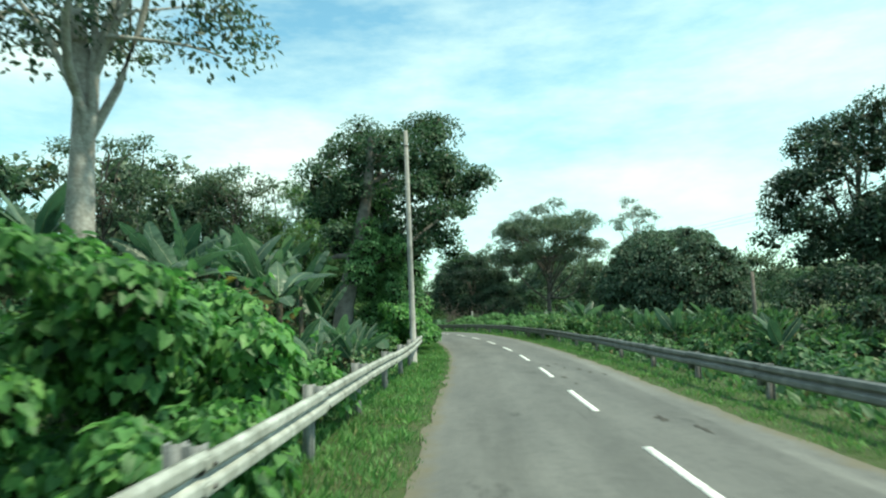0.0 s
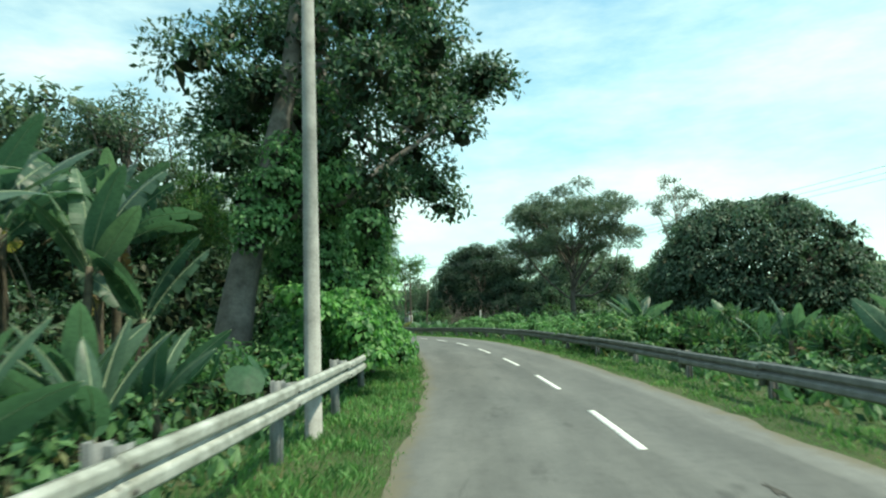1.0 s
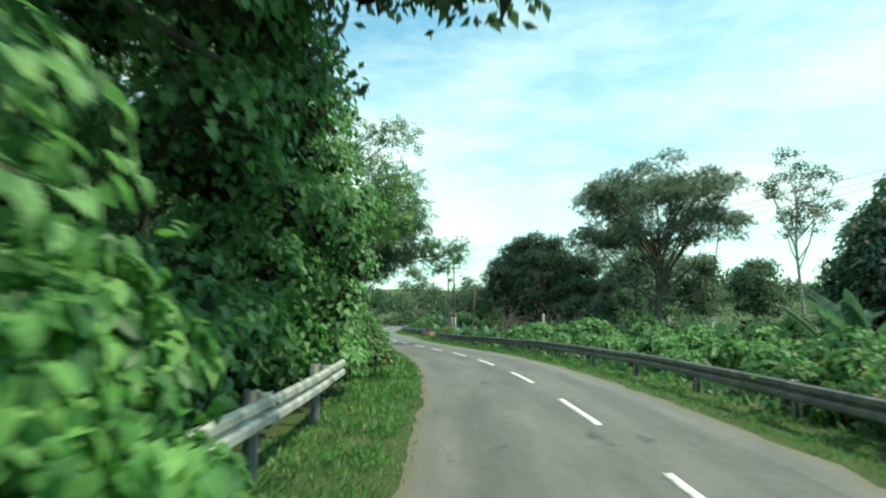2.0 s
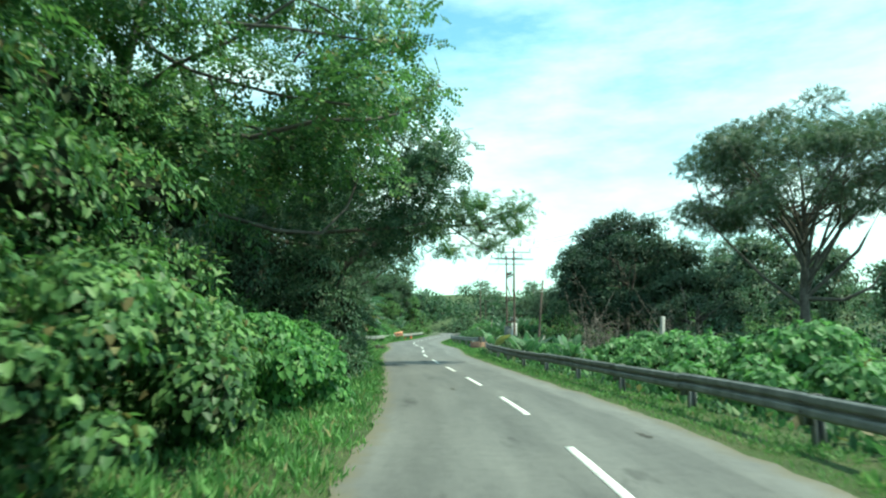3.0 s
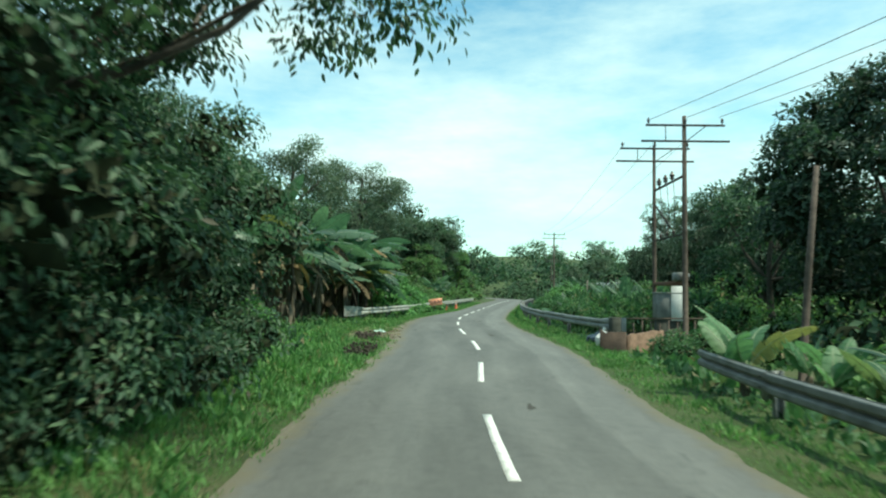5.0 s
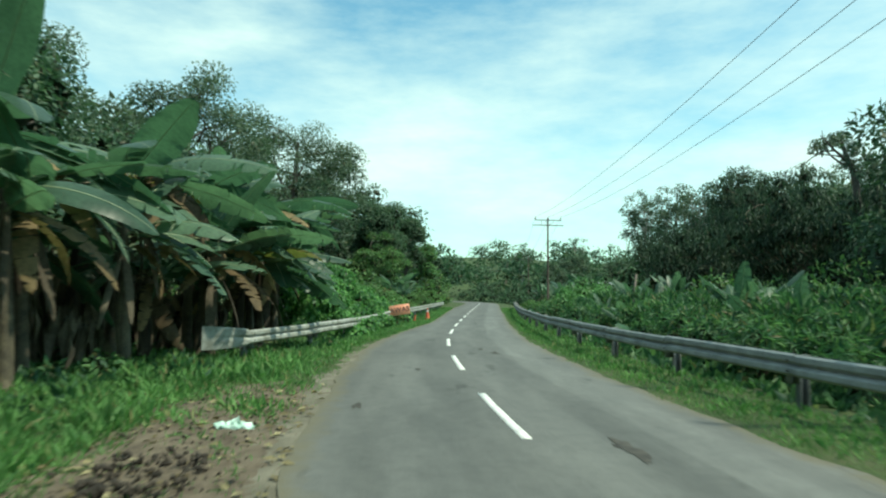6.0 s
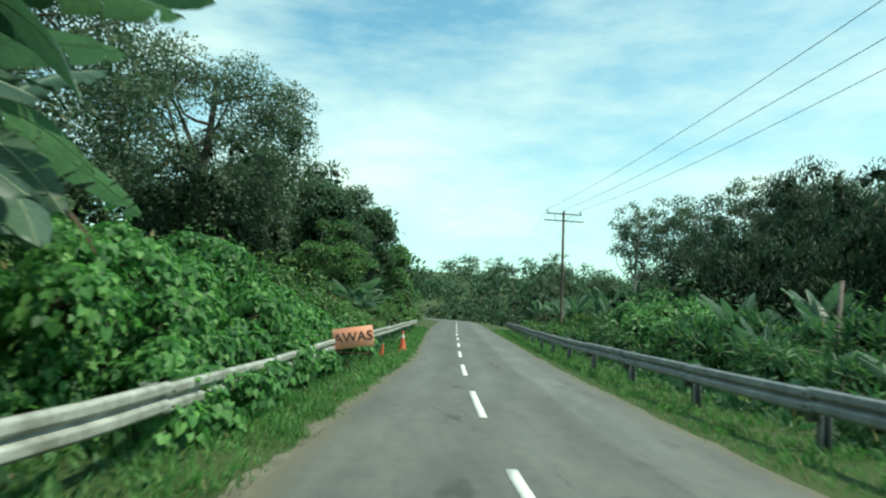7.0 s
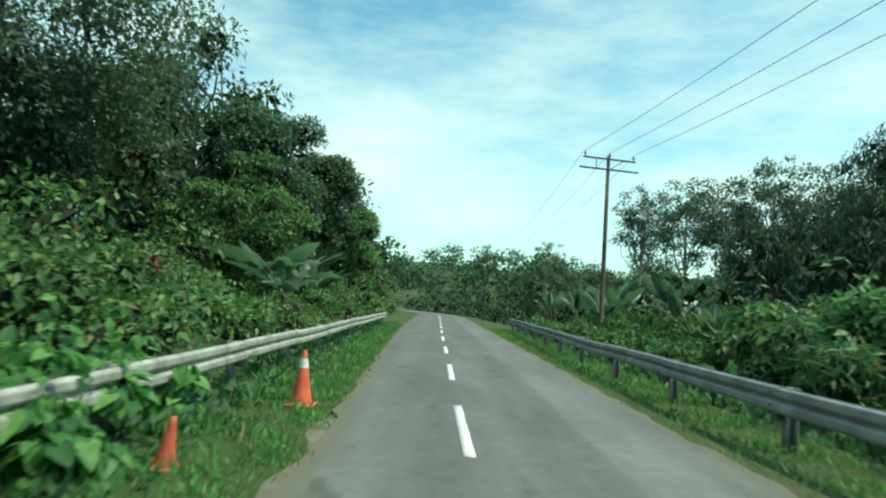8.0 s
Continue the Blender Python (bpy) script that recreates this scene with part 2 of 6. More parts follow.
# long cracks that run with the lane
seam_map = t.nodes.new("ShaderNodeMapping")
seam_map.inputs["Scale"].default_value = (0.42, 0.055, 1.0)
t.links.new(warp, seam_map.inputs["Vector"])
seam = t.nodes.new("ShaderNodeTexVoronoi")
seam.feature = "DISTANCE_TO_EDGE"
seam.inputs["Scale"].default_value = 1.0
t.links.new(seam_map.outputs["Vector"], seam.inputs["Vector"])
seam_line = ramp(t, seam.outputs["Distance"], [(0.0, (1, 1, 1)), (0.012, (0, 0, 0))])
seam_where = ramp(t, noise_tex(t, 0.3, 4), [(0.54, (0, 0, 0)), (0.64, (0.5, 0.5, 0.5))])
col = mix(t, mix(t, 1.0, seam_line, seam_where, "MULTIPLY"), col, (0.05, 0.05, 0.048))
wob = t.nodes.new("ShaderNodeMath")
wob.operation = "MULTIPLY_ADD"
wob.inputs[1].default_value = 0.5
t.links.new(noise_tex(t, 0.12, 3), wob.inputs[0])
t.links.new(sep.outputs["X"], wob.inputs[2])
lane = t.nodes.new("ShaderNodeMapRange")
lane.inputs["From Min"].default_value, lane.inputs["From Max"].default_value = 1.72, 1.78
lane.inputs["To Min"].default_value, lane.inputs["To Max"].default_value = 0.95, 1.13
t.links.new(wob.outputs[0], lane.inputs["Value"])
col = mix(t, 1.0, col, lane.outputs["Result"], "MULTIPLY")
mott = ramp(t, noise_tex(t, 5, 6, 0.7), [(0.28, (0.8, 0.8, 0.8)), (0.5, (1.0, 1.0, 1.0)), (0.75, (1.12, 1.12, 1.1))])
col = mix(t, 0.9, col, mott, "MULTIPLY")
spot_map = t.nodes.new("ShaderNodeMapping")
spot_map.inputs["Scale"].default_value = (1.0, 0.35, 1.0)
t.links.new(uv.outputs["UV"], spot_map.inputs["Vector"])
spots = ramp(t, noise_tex(t, 1.1, 4, 0.55, spot_map.outputs["Vector"]), [(0.64, (1, 1, 1)), (0.7, (0.6, 0.6, 0.6))])
col = mix(t, 1.0, col, spots, "MULTIPLY")
rim = t.nodes.new("ShaderNodeUVMap")
rim.uv_map = "Rim"
rsep = t.nodes.new("ShaderNodeSeparateXYZ")
t.links.new(rim.outputs["UV"], rsep.inputs["Vector"])
rag = t.nodes.new("ShaderNodeMath")
rag.operation = "MULTIPLY_ADD"
rag.inputs[1].default_value, rag.inputs[2].default_value = -0.75, 0.42
t.links.new(noise_tex(t, 2.6, 6, 0.7), rag.inputs[0])
edge_sum = t.nodes.new("ShaderNodeMath")
edge_sum.operation = "ADD"
t.links.new(rsep.outputs["X"], edge_sum.inputs[0])
t.links.new(rag.outputs[0], edge_sum.inputs[1])
dirt = ramp(t, edge_sum.outputs[0], [(0.08, (0.85, 0.85, 0.85)), (0.36, (0, 0, 0))])
col = mix(t, dirt, col, (0.13, 0.115, 0.075))
t.links.new(col, p.inputs["Base Color"])
p.inputs["Roughness"].default_value = 0.82
bump(t, p, noise_tex(t, 120, 3, 0.7), 0.35, 0.01)
M["asphalt"] = m

M["road_grit"] = solid_mat("dark_road_grit", (0.03, 0.029, 0.027), (0.085, 0.078, 0.066), 9, 0.9, 0, 0.7, 60)
M["dust"] = solid_mat("dusty_shoulder", (0.095, 0.085, 0.06), (0.21, 0.19, 0.145), 2.0, 0.95, 0, 0.7, 35)

m, t, p = node_mat("road_paint")
col = ramp(t, noise_tex(t, 9, 6, 0.7), [(0.33, (0.42, 0.42, 0.4)), (0.5, (0.74, 0.74, 0.71))])
t.links.new(col, p.inputs["Base Color"])
p.inputs["Roughness"].default_value = 0.6
M["paint"] = m

m, t, p = node_mat("ground_soil_and_grass")
col = ramp(t, noise_tex(t, 0.6, 7, 0.65), [(0.3, (0.03, 0.05, 0.014)), (0.52, (0.05, 0.085, 0.02)), (0.72, (0.1, 0.095, 0.05))])
col = mix(t, 1.0, col, ramp(t, noise_tex(t, 25, 4), [(0.3, (0.6, 0.6, 0.6)), (0.7, (1.2, 1.2, 1.2))]), "MULTIPLY")
t.links.new(col, p.inputs["Base Color"])
p.inputs["Roughness"].default_value = 0.95
bump(t, p, noise_tex(t, 18, 5), 0.8, 0.06)
M["ground"] = m


# ---------------------------------------------------------------- mesh tools


def mesh_of(name, verts, faces, mats=(), smooth=False):
    """A mesh from vertex rows and one or several index arrays."""
    me = bpy.data.meshes.new(name)
    blocks = faces if isinstance(faces, list) else [faces]
    verts = np.asarray(verts, np.float32)
    loops = np.concatenate([np.asarray(b, np.int32).ravel() for b in blocks])
    sizes = np.concatenate([np.full(len(b), np.asarray(b).shape[1], np.int32) for b in blocks])
    me.vertices.add(len(verts))
    me.vertices.foreach_set("co", verts.ravel())
    me.loops.add(len(loops))
    me.loops.foreach_set("vertex_index", loops)
    me.polygons.add(len(sizes))
    me.polygons.foreach_set("loop_start", np.concatenate([[0], np.cumsum(sizes)[:-1]]).astype(np.int32))
    me.polygons.foreach_set("loop_total", sizes)
    if smooth:
        me.polygons.foreach_set("use_smooth", np.ones(len(sizes), bool))
    for mt in mats:
        me.materials.append(mt)
    me.update(calc_edges=True)
    return me


def join(pieces):
    """(verts, faces) pieces of one face size, as one."""
    vs, fs, n = [], [], 0
    for v, f in pieces:
        vs.append(np.asarray(v, float))
        fs.append(np.asarray(f, int) + n)
        n += len(v)
    return np.concatenate(vs), np.concatenate(fs)


def tube(pts, radii, sides=8, cap=True):
    """Quads round a line of points."""
    pts, radii = np.asarray(pts, float), np.broadcast_to(np.asarray(radii, float), (len(pts),))
    way = np.gradient(pts, axis=0)
    way /= np.linalg.norm(way, axis=1, keepdims=True) + 1e-9
    ref = np.where(np.abs(way[:, 2:3]) > 0.9, [[1.0, 0, 0]], [[0, 0, 1.0]])
    u = np.cross(way, ref)
    u /= np.linalg.norm(u, axis=1, keepdims=True) + 1e-9
    v = np.cross(way, u)
    a = np.linspace(0, 2 * np.pi, sides, endpoint=False)
    ring = pts[:, None] + radii[:, None, None] * (np.cos(a)[None, :, None] * u[:, None] + np.sin(a)[None, :, None] * v[:, None])
    k, j = np.meshgrid(np.arange(len(pts) - 1), np.arange(sides), indexing="ij")
    q = np.stack([k * sides + j, k * sides + (j + 1) % sides, (k + 1) * sides + (j + 1) % sides, (k + 1) * sides + j], -1).reshape(-1, 4)
    verts = ring.reshape(-1, 3)
    if cap:
        ends = []
        for base in (0, (len(pts) - 1) * sides):
            c = len(verts)
            verts = np.concatenate([verts, [ring.reshape(-1, 3)[base:base + sides].mean(0)]])
            ends += [[base + i, base + (i + 1) % sides, c, c] for i in range(0, sides)]
        q = np.concatenate([q, [[e[0], e[1], e[2], e[2]] for e in ends]])
    return verts, q


def tube_mesh(name, pieces, mat, smooth=True):
    v, q = join(pieces)
    flat = q[:, 2] == q[:, 3]
    blocks = [b for b in (q[~flat], q[flat][:, :3]) if len(b)]
    return mesh_of(name, v, blocks, [mat], smooth)


def box(x0, x1, y0, y1, z0, z1, bevel=0.0):
    """A box with its edges cut by bevel, as quads and triangles in one bmesh turned to arrays."""
    b = bmesh.new()
    bmesh.ops.create_cube(b, size=1)
    for v in b.verts:
        v.co = ((x0 + x1) / 2 + v.co.x * (x1 - x0), (y0 + y1) / 2 + v.co.y * (y1 - y0), (z0 + z1) / 2 + v.co.z * (z1 - z0))
    if bevel:
        bmesh.ops.bevel(b, geom=b.edges[:], offset=bevel, segments=1, affect="EDGES")
    bmesh.ops.triangulate(b, faces=b.faces[:])
    b.verts.index_update()
    out = np.array([v.co[:] for v in b.verts]), np.array([[v.index for v in f.verts] for f in b.faces])
    b.free()
    return out


def part(name, me, parent, label="", at=None):
    ob = new(name, me)
    ob.parent = parent
    if at is not None:
        ob.matrix_basis = at
    if label:
        tagged(ob, label)
    return ob


def thing(name, label, category, at=None, group="", kind=""):
    ob = new(name)
    ob.empty_display_size = 0.3
    if at is not None:
        ob.matrix_basis = at
    return tagged(ob, label, category, group, kind)


def solo(name, me, label, category, at=None, group="", kind=""):
    ob = new(name, me)
    if at is not None:
        ob.matrix_basis = at
    return tagged(ob, label, category, group, kind)


# ---------------------------------------------------------------- the road's line
KNOT_X = [-3.06, -1.49, 0.0, 1.28, 2.64, 3.63, 3.99, 3.69, 2.65, 0.95, -1.03, -3.02, -4.34, -6.37, -7.82, -8.54, -8.99, -9.33, -9.7, -10.01]
KNOT_Z = [-0.066, -0.072, -0.081, -0.074, -0.106, -0.082, 0.025, 0.161, 0.15, 0.043, -0.038, -0.035, 0.05, 0.089, 0.055, 0.021, 0.004, 0.023, 0.037, 0.048]
KNOT_Y = [-20.0 + 10 * i for i in range(20)]


def line_x(y):
    """The centre line's x at y: a cubic through the knots, straight behind them, bending left far ahead."""
    y = np.asarray(y, float)
    kx, ky = np.array(KNOT_X), np.array(KNOT_Y)
    slope = np.gradient(kx, ky)
    i = np.clip(((y - ky[0]) // 10).astype(int), 0, len(ky) - 2)
    u = np.clip((y - ky[i]) / 10, 0, 1)
    h = (2 * u**3 - 3 * u**2 + 1) * kx[i] + (u**3 - 2 * u**2 + u) * 10 * slope[i] + (-2 * u**3 + 3 * u**2) * kx[i + 1] + (u**3 - u**2) * 10 * slope[i + 1]
    h = h + np.where(y < ky[0], (y - ky[0]) * slope[0], 0) + np.where(y > ky[-1], (y - ky[-1]) * slope[-1], 0)
    return h - np.where(y > 205, ((y - 205) / 14) ** 2, 0)


def line_z(y):
    """The road's gentle rise and fall."""
    return np.interp(np.asarray(y, float), KNOT_Y, np.convolve(np.pad(KNOT_Z, 1, "edge"), [0.25, 0.5, 0.25], "valid"))


def on_road(y, d, z=0.0):
    """The place d metres to the right of the centre line at y."""
    y, d = np.asarray(y, float), np.asarray(d, float)
    s = (line_x(y + 0.5) - line_x(y - 0.5))
    n = np.sqrt(1 + s * s)
    return np.stack([line_x(y) + d / n, y - d * s / n, line_z(y) + z + 0 * d], -1)


def heading(y):
    """The road's turn about z at y."""
    return -math.degrees(math.atan(float(line_x(y + 1) - line_x(y - 1)) / 2))


def edge_left(y):
    return np.interp(y, [-30, 40, 60, 100, 118, 128, 136, 143, 150, 175, 200], [-3.0, -3.0, -2.7, -2.55, -2.4, -2.0, -1.55, -1.65, -1.85, -2.4, -2.4])


def edge_right(y):
    return np.interp(y, [-30, 30, 70, 92, 104, 150, 220], [2.05, 2.1, 2.2, 2.7, 2.8, 3.0, 3.0])


def lumps(x, y, scale, seed=0.0):
    """Smooth uneven ground, about -1 to 1."""
    return (np.sin(x / scale + seed) * np.cos(y / scale * 1.3 + seed * 2) + 0.5 * np.sin(x / scale * 2.3 + y / scale * 1.7 + seed)) / 1.5


def ground_z(x, y):
    x, y = np.asarray(x, float), np.asarray(y, float)
    d = x - line_x(y)
    z = np.where(d > 0, -0.02 - 0.75 * np.clip((d - 4.6) / 5, 0, 1) ** 1.2, -0.02 + 0.1 * np.clip((-d - 6) / 10, 0, 1))
    z = z + 0.05 * lumps(x, y, 1.7) * np.clip((np.abs(d) - 3.6) / 2, 0, 1)
    far = np.hypot(x + 5, y - 80)
    hill = np.clip((far - 190) / 260, 0, 1)
    z = z + hill * hill * (26 + 9 * lumps(x, y, 60, 1.3))
    edge = np.where(d > 0, edge_right(y), -edge_left(y))
    return line_z(y) + np.where(np.abs(d) < edge + 0.25, np.minimum(z, -0.022), z)


def place(y, d, turn=0.0, scale=1.0, sink=0.0):
    """A pose on the ground."""
    q = on_road(y, d)
    z = float(ground_z(q[0], q[1])) - sink
    return pose(float(q[0]), float(q[1]), z, 0, 0, turn) @ Matrix.Scale(scale, 4)


# ---------------------------------------------------------------- ground and road
def grid_axis(lo, hi, fine_lo, fine_hi, step):
    inner = np.arange(fine_lo, fine_hi + step, step)
    grow = np.cumsum(step * 1.25 ** np.arange(1, 60))
    left = fine_lo - grow
    right = inner[-1] + grow
    return np.concatenate([np.append(left[left > lo], lo)[::-1], inner, np.append(right[right < hi], hi)])


gx, gy = grid_axis(-4500, 4500, -22, 24, 0.45), grid_axis(-4500, 4500, -14, 190, 0.9)
GX, GY = np.meshgrid(gx, gy, indexing="ij")
gv = np.stack([GX, GY, ground_z(GX, GY)], -1).reshape(-1, 3)
a, b = np.meshgrid(np.arange(len(gx) - 1), np.arange(len(gy) - 1), indexing="ij")
gq = np.stack([a * len(gy) + b, (a + 1) * len(gy) + b, (a + 1) * len(gy) + b + 1, a * len(gy) + b + 1], -1).reshape(-1, 4)
tagged(new("ground", mesh_of("ground", gv, gq, [M["ground"]], True)), "grassy green verge and ground with soil patches", "ground", kind="structure")


def build_road():
    ys = np.arange(-45, 262, 0.5)
    jig = lambda seed: 0.05 * np.sin(ys * 1.7 + seed) * np.sin(ys * 0.43 + seed) + 0.03 * np.random.default_rng(int(seed)).normal(size=len(ys))
    lo, hi = edge_left(ys) + jig(1.0), edge_right(ys) + jig(4.0)
    fr = np.array([0, 0.03, 0.06, 0.1, 0.16, 0.25, 0.36, 0.5, 0.64, 0.75, 0.84, 0.9, 0.94, 0.97, 1.0])
    D = lo[:, None] + (hi - lo)[:, None] * fr
    Y = np.broadcast_to(ys[:, None], D.shape)
    crown = 0.03 - 0.004 * D**2 * 0.9 + 0.004 * lumps(D, Y, 0.9)
    V = on_road(Y, D, 0)
    V[..., 2] += crown
    top = V.reshape(-1, 3)
    nx = len(fr)
    i, j = np.meshgrid(np.arange(len(ys) - 1), np.arange(nx - 1), indexing="ij")
    q = np.stack([i * nx + j, i * nx + j + 1, (i + 1) * nx + j + 1, (i + 1) * nx + j], -1).reshape(-1, 4)
    # skirts down both edges
    n0 = len(top)
    rims = np.concatenate([V[:, 0], V[:, -1]])
    low = np.concatenate([rims, rims - [0, 0, 0.12]])
    k, m2 = np.arange(len(ys) - 1), 2 * len(ys)
    qa = np.stack([n0 + k, n0 + k + 1, n0 + m2 + k + 1, n0 + m2 + k], -1)
    qb = np.stack([n0 + len(ys) + k + 1, n0 + len(ys) + k, n0 + m2 + len(ys) + k, n0 + m2 + len(ys) + k + 1], -1)
    me = mesh_of("road", np.concatenate([top, low]), np.concatenate([q, qa, qb]), [M["asphalt"]], True)
    flat = np.concatenate([np.stack([D, Y], -1).reshape(-1, 2), np.stack([np.concatenate([lo, hi, lo, hi]), np.concatenate([ys, ys, ys, ys])], -1)])
    layer = me.uv_layers.new(name="UVMap")
    rim_uv = np.concatenate([np.stack([np.minimum(D - lo[:, None], hi[:, None] - D), Y], -1).reshape(-1, 2), np.stack([np.zeros(4 * len(ys)), np.tile(ys, 4)], -1)])
    rim_layer = me.uv_layers.new(name="Rim")
    idx = np.empty(len(me.loops), np.int32)
    me.loops.foreach_get("vertex_index", idx)
    me.uv_layers["UVMap"].data.foreach_set("uv", flat[idx].astype(np.float32).ravel())
    me.uv_layers["Rim"].data.foreach_set("uv", rim_uv[idx].astype(np.float32).ravel())
    return tagged(new("road", me), "narrow worn grey asphalt road with broken edges", "road", kind="structure")


road = build_road()


def marking(y0, y1, half=0.062):
    ys = np.linspace(y0, y1, 9)
    wob = 0.003 * np.sin(ys * 5.1)
    L, R = on_road(ys, -half + wob, 0.036), on_road(ys, half + wob, 0.036)
    top = np.concatenate([L, R])
    low = top - [0, 0, 0.012]
    n = len(ys)
    k = np.arange(n - 1)
    q = np.concatenate([np.stack([k, k + n, k + n + 1, k + 1], -1),
                        np.stack([k + n, k + 3 * n, k + 3 * n + 1, k + n + 1], -1),
                        np.stack([k + 2 * n, k, k + 1, k + 2 * n + 1], -1), [[n, 0, 2 * n, 3 * n], [n - 1, 2 * n - 1, 4 * n - 1, 3 * n - 1]]])
    return mesh_of("lane_marking", np.concatenate([top, low]), q, [M["paint"]])


DASHES = [(3.09, 6.22), (9.43, 12.64), (15.86, 19.09), (22.31, 25.55), (28.79, 32.02), (35.26, 38.51), (41.76, 45.01), (48.26, 51.5), (54.75, 57.97), (61.2, 64.39), (67.6, 70.79), (73.99, 77.17), (80.36, 83.53), (86.73, 89.91), (93.15, 96.35), (99.61, 102.77), (105.96, 109.14), (112.35, 115.55), (118.78, 122.01), (125.25, 128.49), (131.74, 134.98), (138.24, 141.48), (144.73, 147.98), (151.6, 154.47)]
DASHES = [(-22.6, -19.4), (-16.1, -12.9), (-9.7, -6.4), (-3.2, 0.0)] + DASHES + [(157.9 + 6.5 * i, 161.1 + 6.5 * i) for i in range(9)]
for y0, y1 in DASHES:
    part("lane_marking", marking(y0, y1), road, "white dashed centre line, worn paint")


def worn_spot(y, d, length, width, seed):
    """A shallow broken spot in the asphalt, filled with dark grit; ragged outline."""
    r = np.random.default_rng(seed)
    n = 22
    a = np.linspace(0, 2 * np.pi, n, endpoint=False)
    rad = 0.7 + 0.3 * np.sin(2 * a + seed) * np.sin(3 * a) + 0.22 * r.normal(size=n)
    rad = np.clip(rad, 0.25, 1.3)
    rings = []
    for k, lift in ((1.0, 0.0015), (0.55, 0.004), (0.15, 0.002)):
        yy, dd = y + 0.5 * length * rad * k * np.sin(a), d + 0.5 * width * rad * k * np.cos(a)
        V = on_road(yy, dd)
        V[:, 2] += 0.0345 - 0.0036 * dd**2 + 0.004 * lumps(dd, yy, 0.9) + lift
        rings.append(V)
    k = np.arange(n)
    q = np.concatenate([np.stack([i * n + k, i * n + (k + 1) % n, (i + 1) * n + (k + 1) % n, (i + 1) * n + k], -1) for i in range(2)])
    return mesh_of("worn_spot", np.concatenate(rings), [q, np.arange(2 * n, 3 * n)[None]], [M["road_grit"]])


SPOTS_WORN = [(19.6, 0.35, 0.9, 0.16), (18.6, 0.75, 0.5, 0.14), (18.0, 1.1, 0.7, 0.18), (17.0, 1.25, 0.8, 0.15), (16.2, 1.5, 0.7, 0.14), (15.6, 0.28, 0.8, 0.2), (13.9, 0.35, 0.5, 0.12), (8.3, 0.85, 0.9, 0.22), (7.4, 1.15, 1.0, 0.1),
              (20.4, 0.7, 0.8, 0.12), (58.9, 1.3, 0.6, 0.16), (105.4, 0.95, 1.3, 0.3), (112.4, -0.95, 0.6, 0.14), (116.4, 1.2, 1.0, 0.3), (117.6, 0.9, 0.8, 0.18), (135.9, 0.95, 0.9, 0.12), (134.9, 1.05, 0.7, 0.16), (108.2, -1.95, 0.7, 0.16), (66.5, -0.9, 0.8, 0.14), (90.5, 0.7, 0.7, 0.18)]
for i, (y0, d0, ln, wd) in enumerate(SPOTS_WORN):
    part("worn_spot", worn_spot(y0, d0, ln, wd, 900 + i), road, "dark broken spot in the asphalt")


def shoulder(label, y0, y1, width, seed):
    """A strip of dusty ground along the left edge, ragged on its outer side."""
    r = np.random.default_rng(seed)
    ys = np.arange(y0, y1, 0.25)
    n, k = len(ys), 7
    rag = width(ys) * (0.75 + 0.35 * np.sin(ys * 1.9) * np.sin(ys * 0.6) + 0.12 * r.normal(size=n))
    u = np.linspace(0, 1, k)
    D = (edge_left(ys) + 0.12)[:, None] - (np.clip(rag, 0.05, None) + 0.12)[:, None] * u
    V = on_road(np.broadcast_to(ys[:, None], D.shape), D)
    V[..., 2] = ground_z(V[..., 0], V[..., 1]) + 0.014 * np.sin(np.pi * np.clip(u * 1.15, 0, 1))[None] - 0.006 * u[None] + 0.004 + 0.003 * r.normal(size=D.shape)
    i, j = np.meshgrid(np.arange(n - 1), np.arange(k - 1), indexing="ij")
    q = np.stack([i * k + j, (i + 1) * k + j, (i + 1) * k + j + 1, i * k + j + 1], -1).reshape(-1, 4)
    tagged(new("shoulder", mesh_of("shoulder", V.reshape(-1, 3), q, [M["dust"]], True)), label, "shoulder", kind="structure")


shoulder("dusty bare shoulder along the road edge", 88, 168, lambda y: np.interp(y, [88, 94, 100, 110, 118, 126, 140, 168], [0.1, 0.3, 0.5, 0.6, 0.45, 0.28, 0.18, 0.08]), 21)

# ---------------------------------------------------------------- guard rails
def w_profile():
    """The W section of a beam: offset towards the road, and height."""
    hs = np.linspace(-0.163, 0.163, 25)
    w = np.abs(hs) / 0.163
    out = 0.07 * np.clip((w - 0.02) / 0.26, 0, 1) * np.clip(1 - 0.75 * (w - 0.8) / 0.2, 0.25, 1)
    return out, hs


def beam_mesh(ys, ds, top, side, mat, tilt=0.0, lift=None):
    """One length of W-beam along the road; side +1: the hollow face looks to +d."""
    out, hs = w_profile()
    ys, ds = np.asarray(ys, float), np.asarray(ds, float)
    lift = np.zeros(len(ys)) if lift is None else lift
    rows = []
    for thick in (0.0, -0.006):
        D = ds[:, None] - side * (out + thick)[None]
        V = on_road(np.broadcast_to(ys[:, None], D.shape), D)
        V[..., 2] += top - 0.155 + hs[None] + lift[:, None]
        rows.append(V.reshape(-1, 3))
    n, mcount = len(ys), len(hs)
    i, j = np.meshgrid(np.arange(n - 1), np.arange(mcount - 1), indexing="ij")
    q = np.stack([i * mcount + j, i * mcount + j + 1, (i + 1) * mcount + j + 1, (i + 1) * mcount + j], -1).reshape(-1, 4)
    k, off = np.arange(n - 1), n * mcount
    rim = []
    for c in (0, mcount - 1):
        rim.append(np.stack([k * mcount + c, (k + 1) * mcount + c, (k + 1) * mcount + c + off, k * mcount + c + off], -1))
    return mesh_of("beam", np.concatenate(rows), np.concatenate([q, q[:, ::-1] + off] + rim), [mat], True)


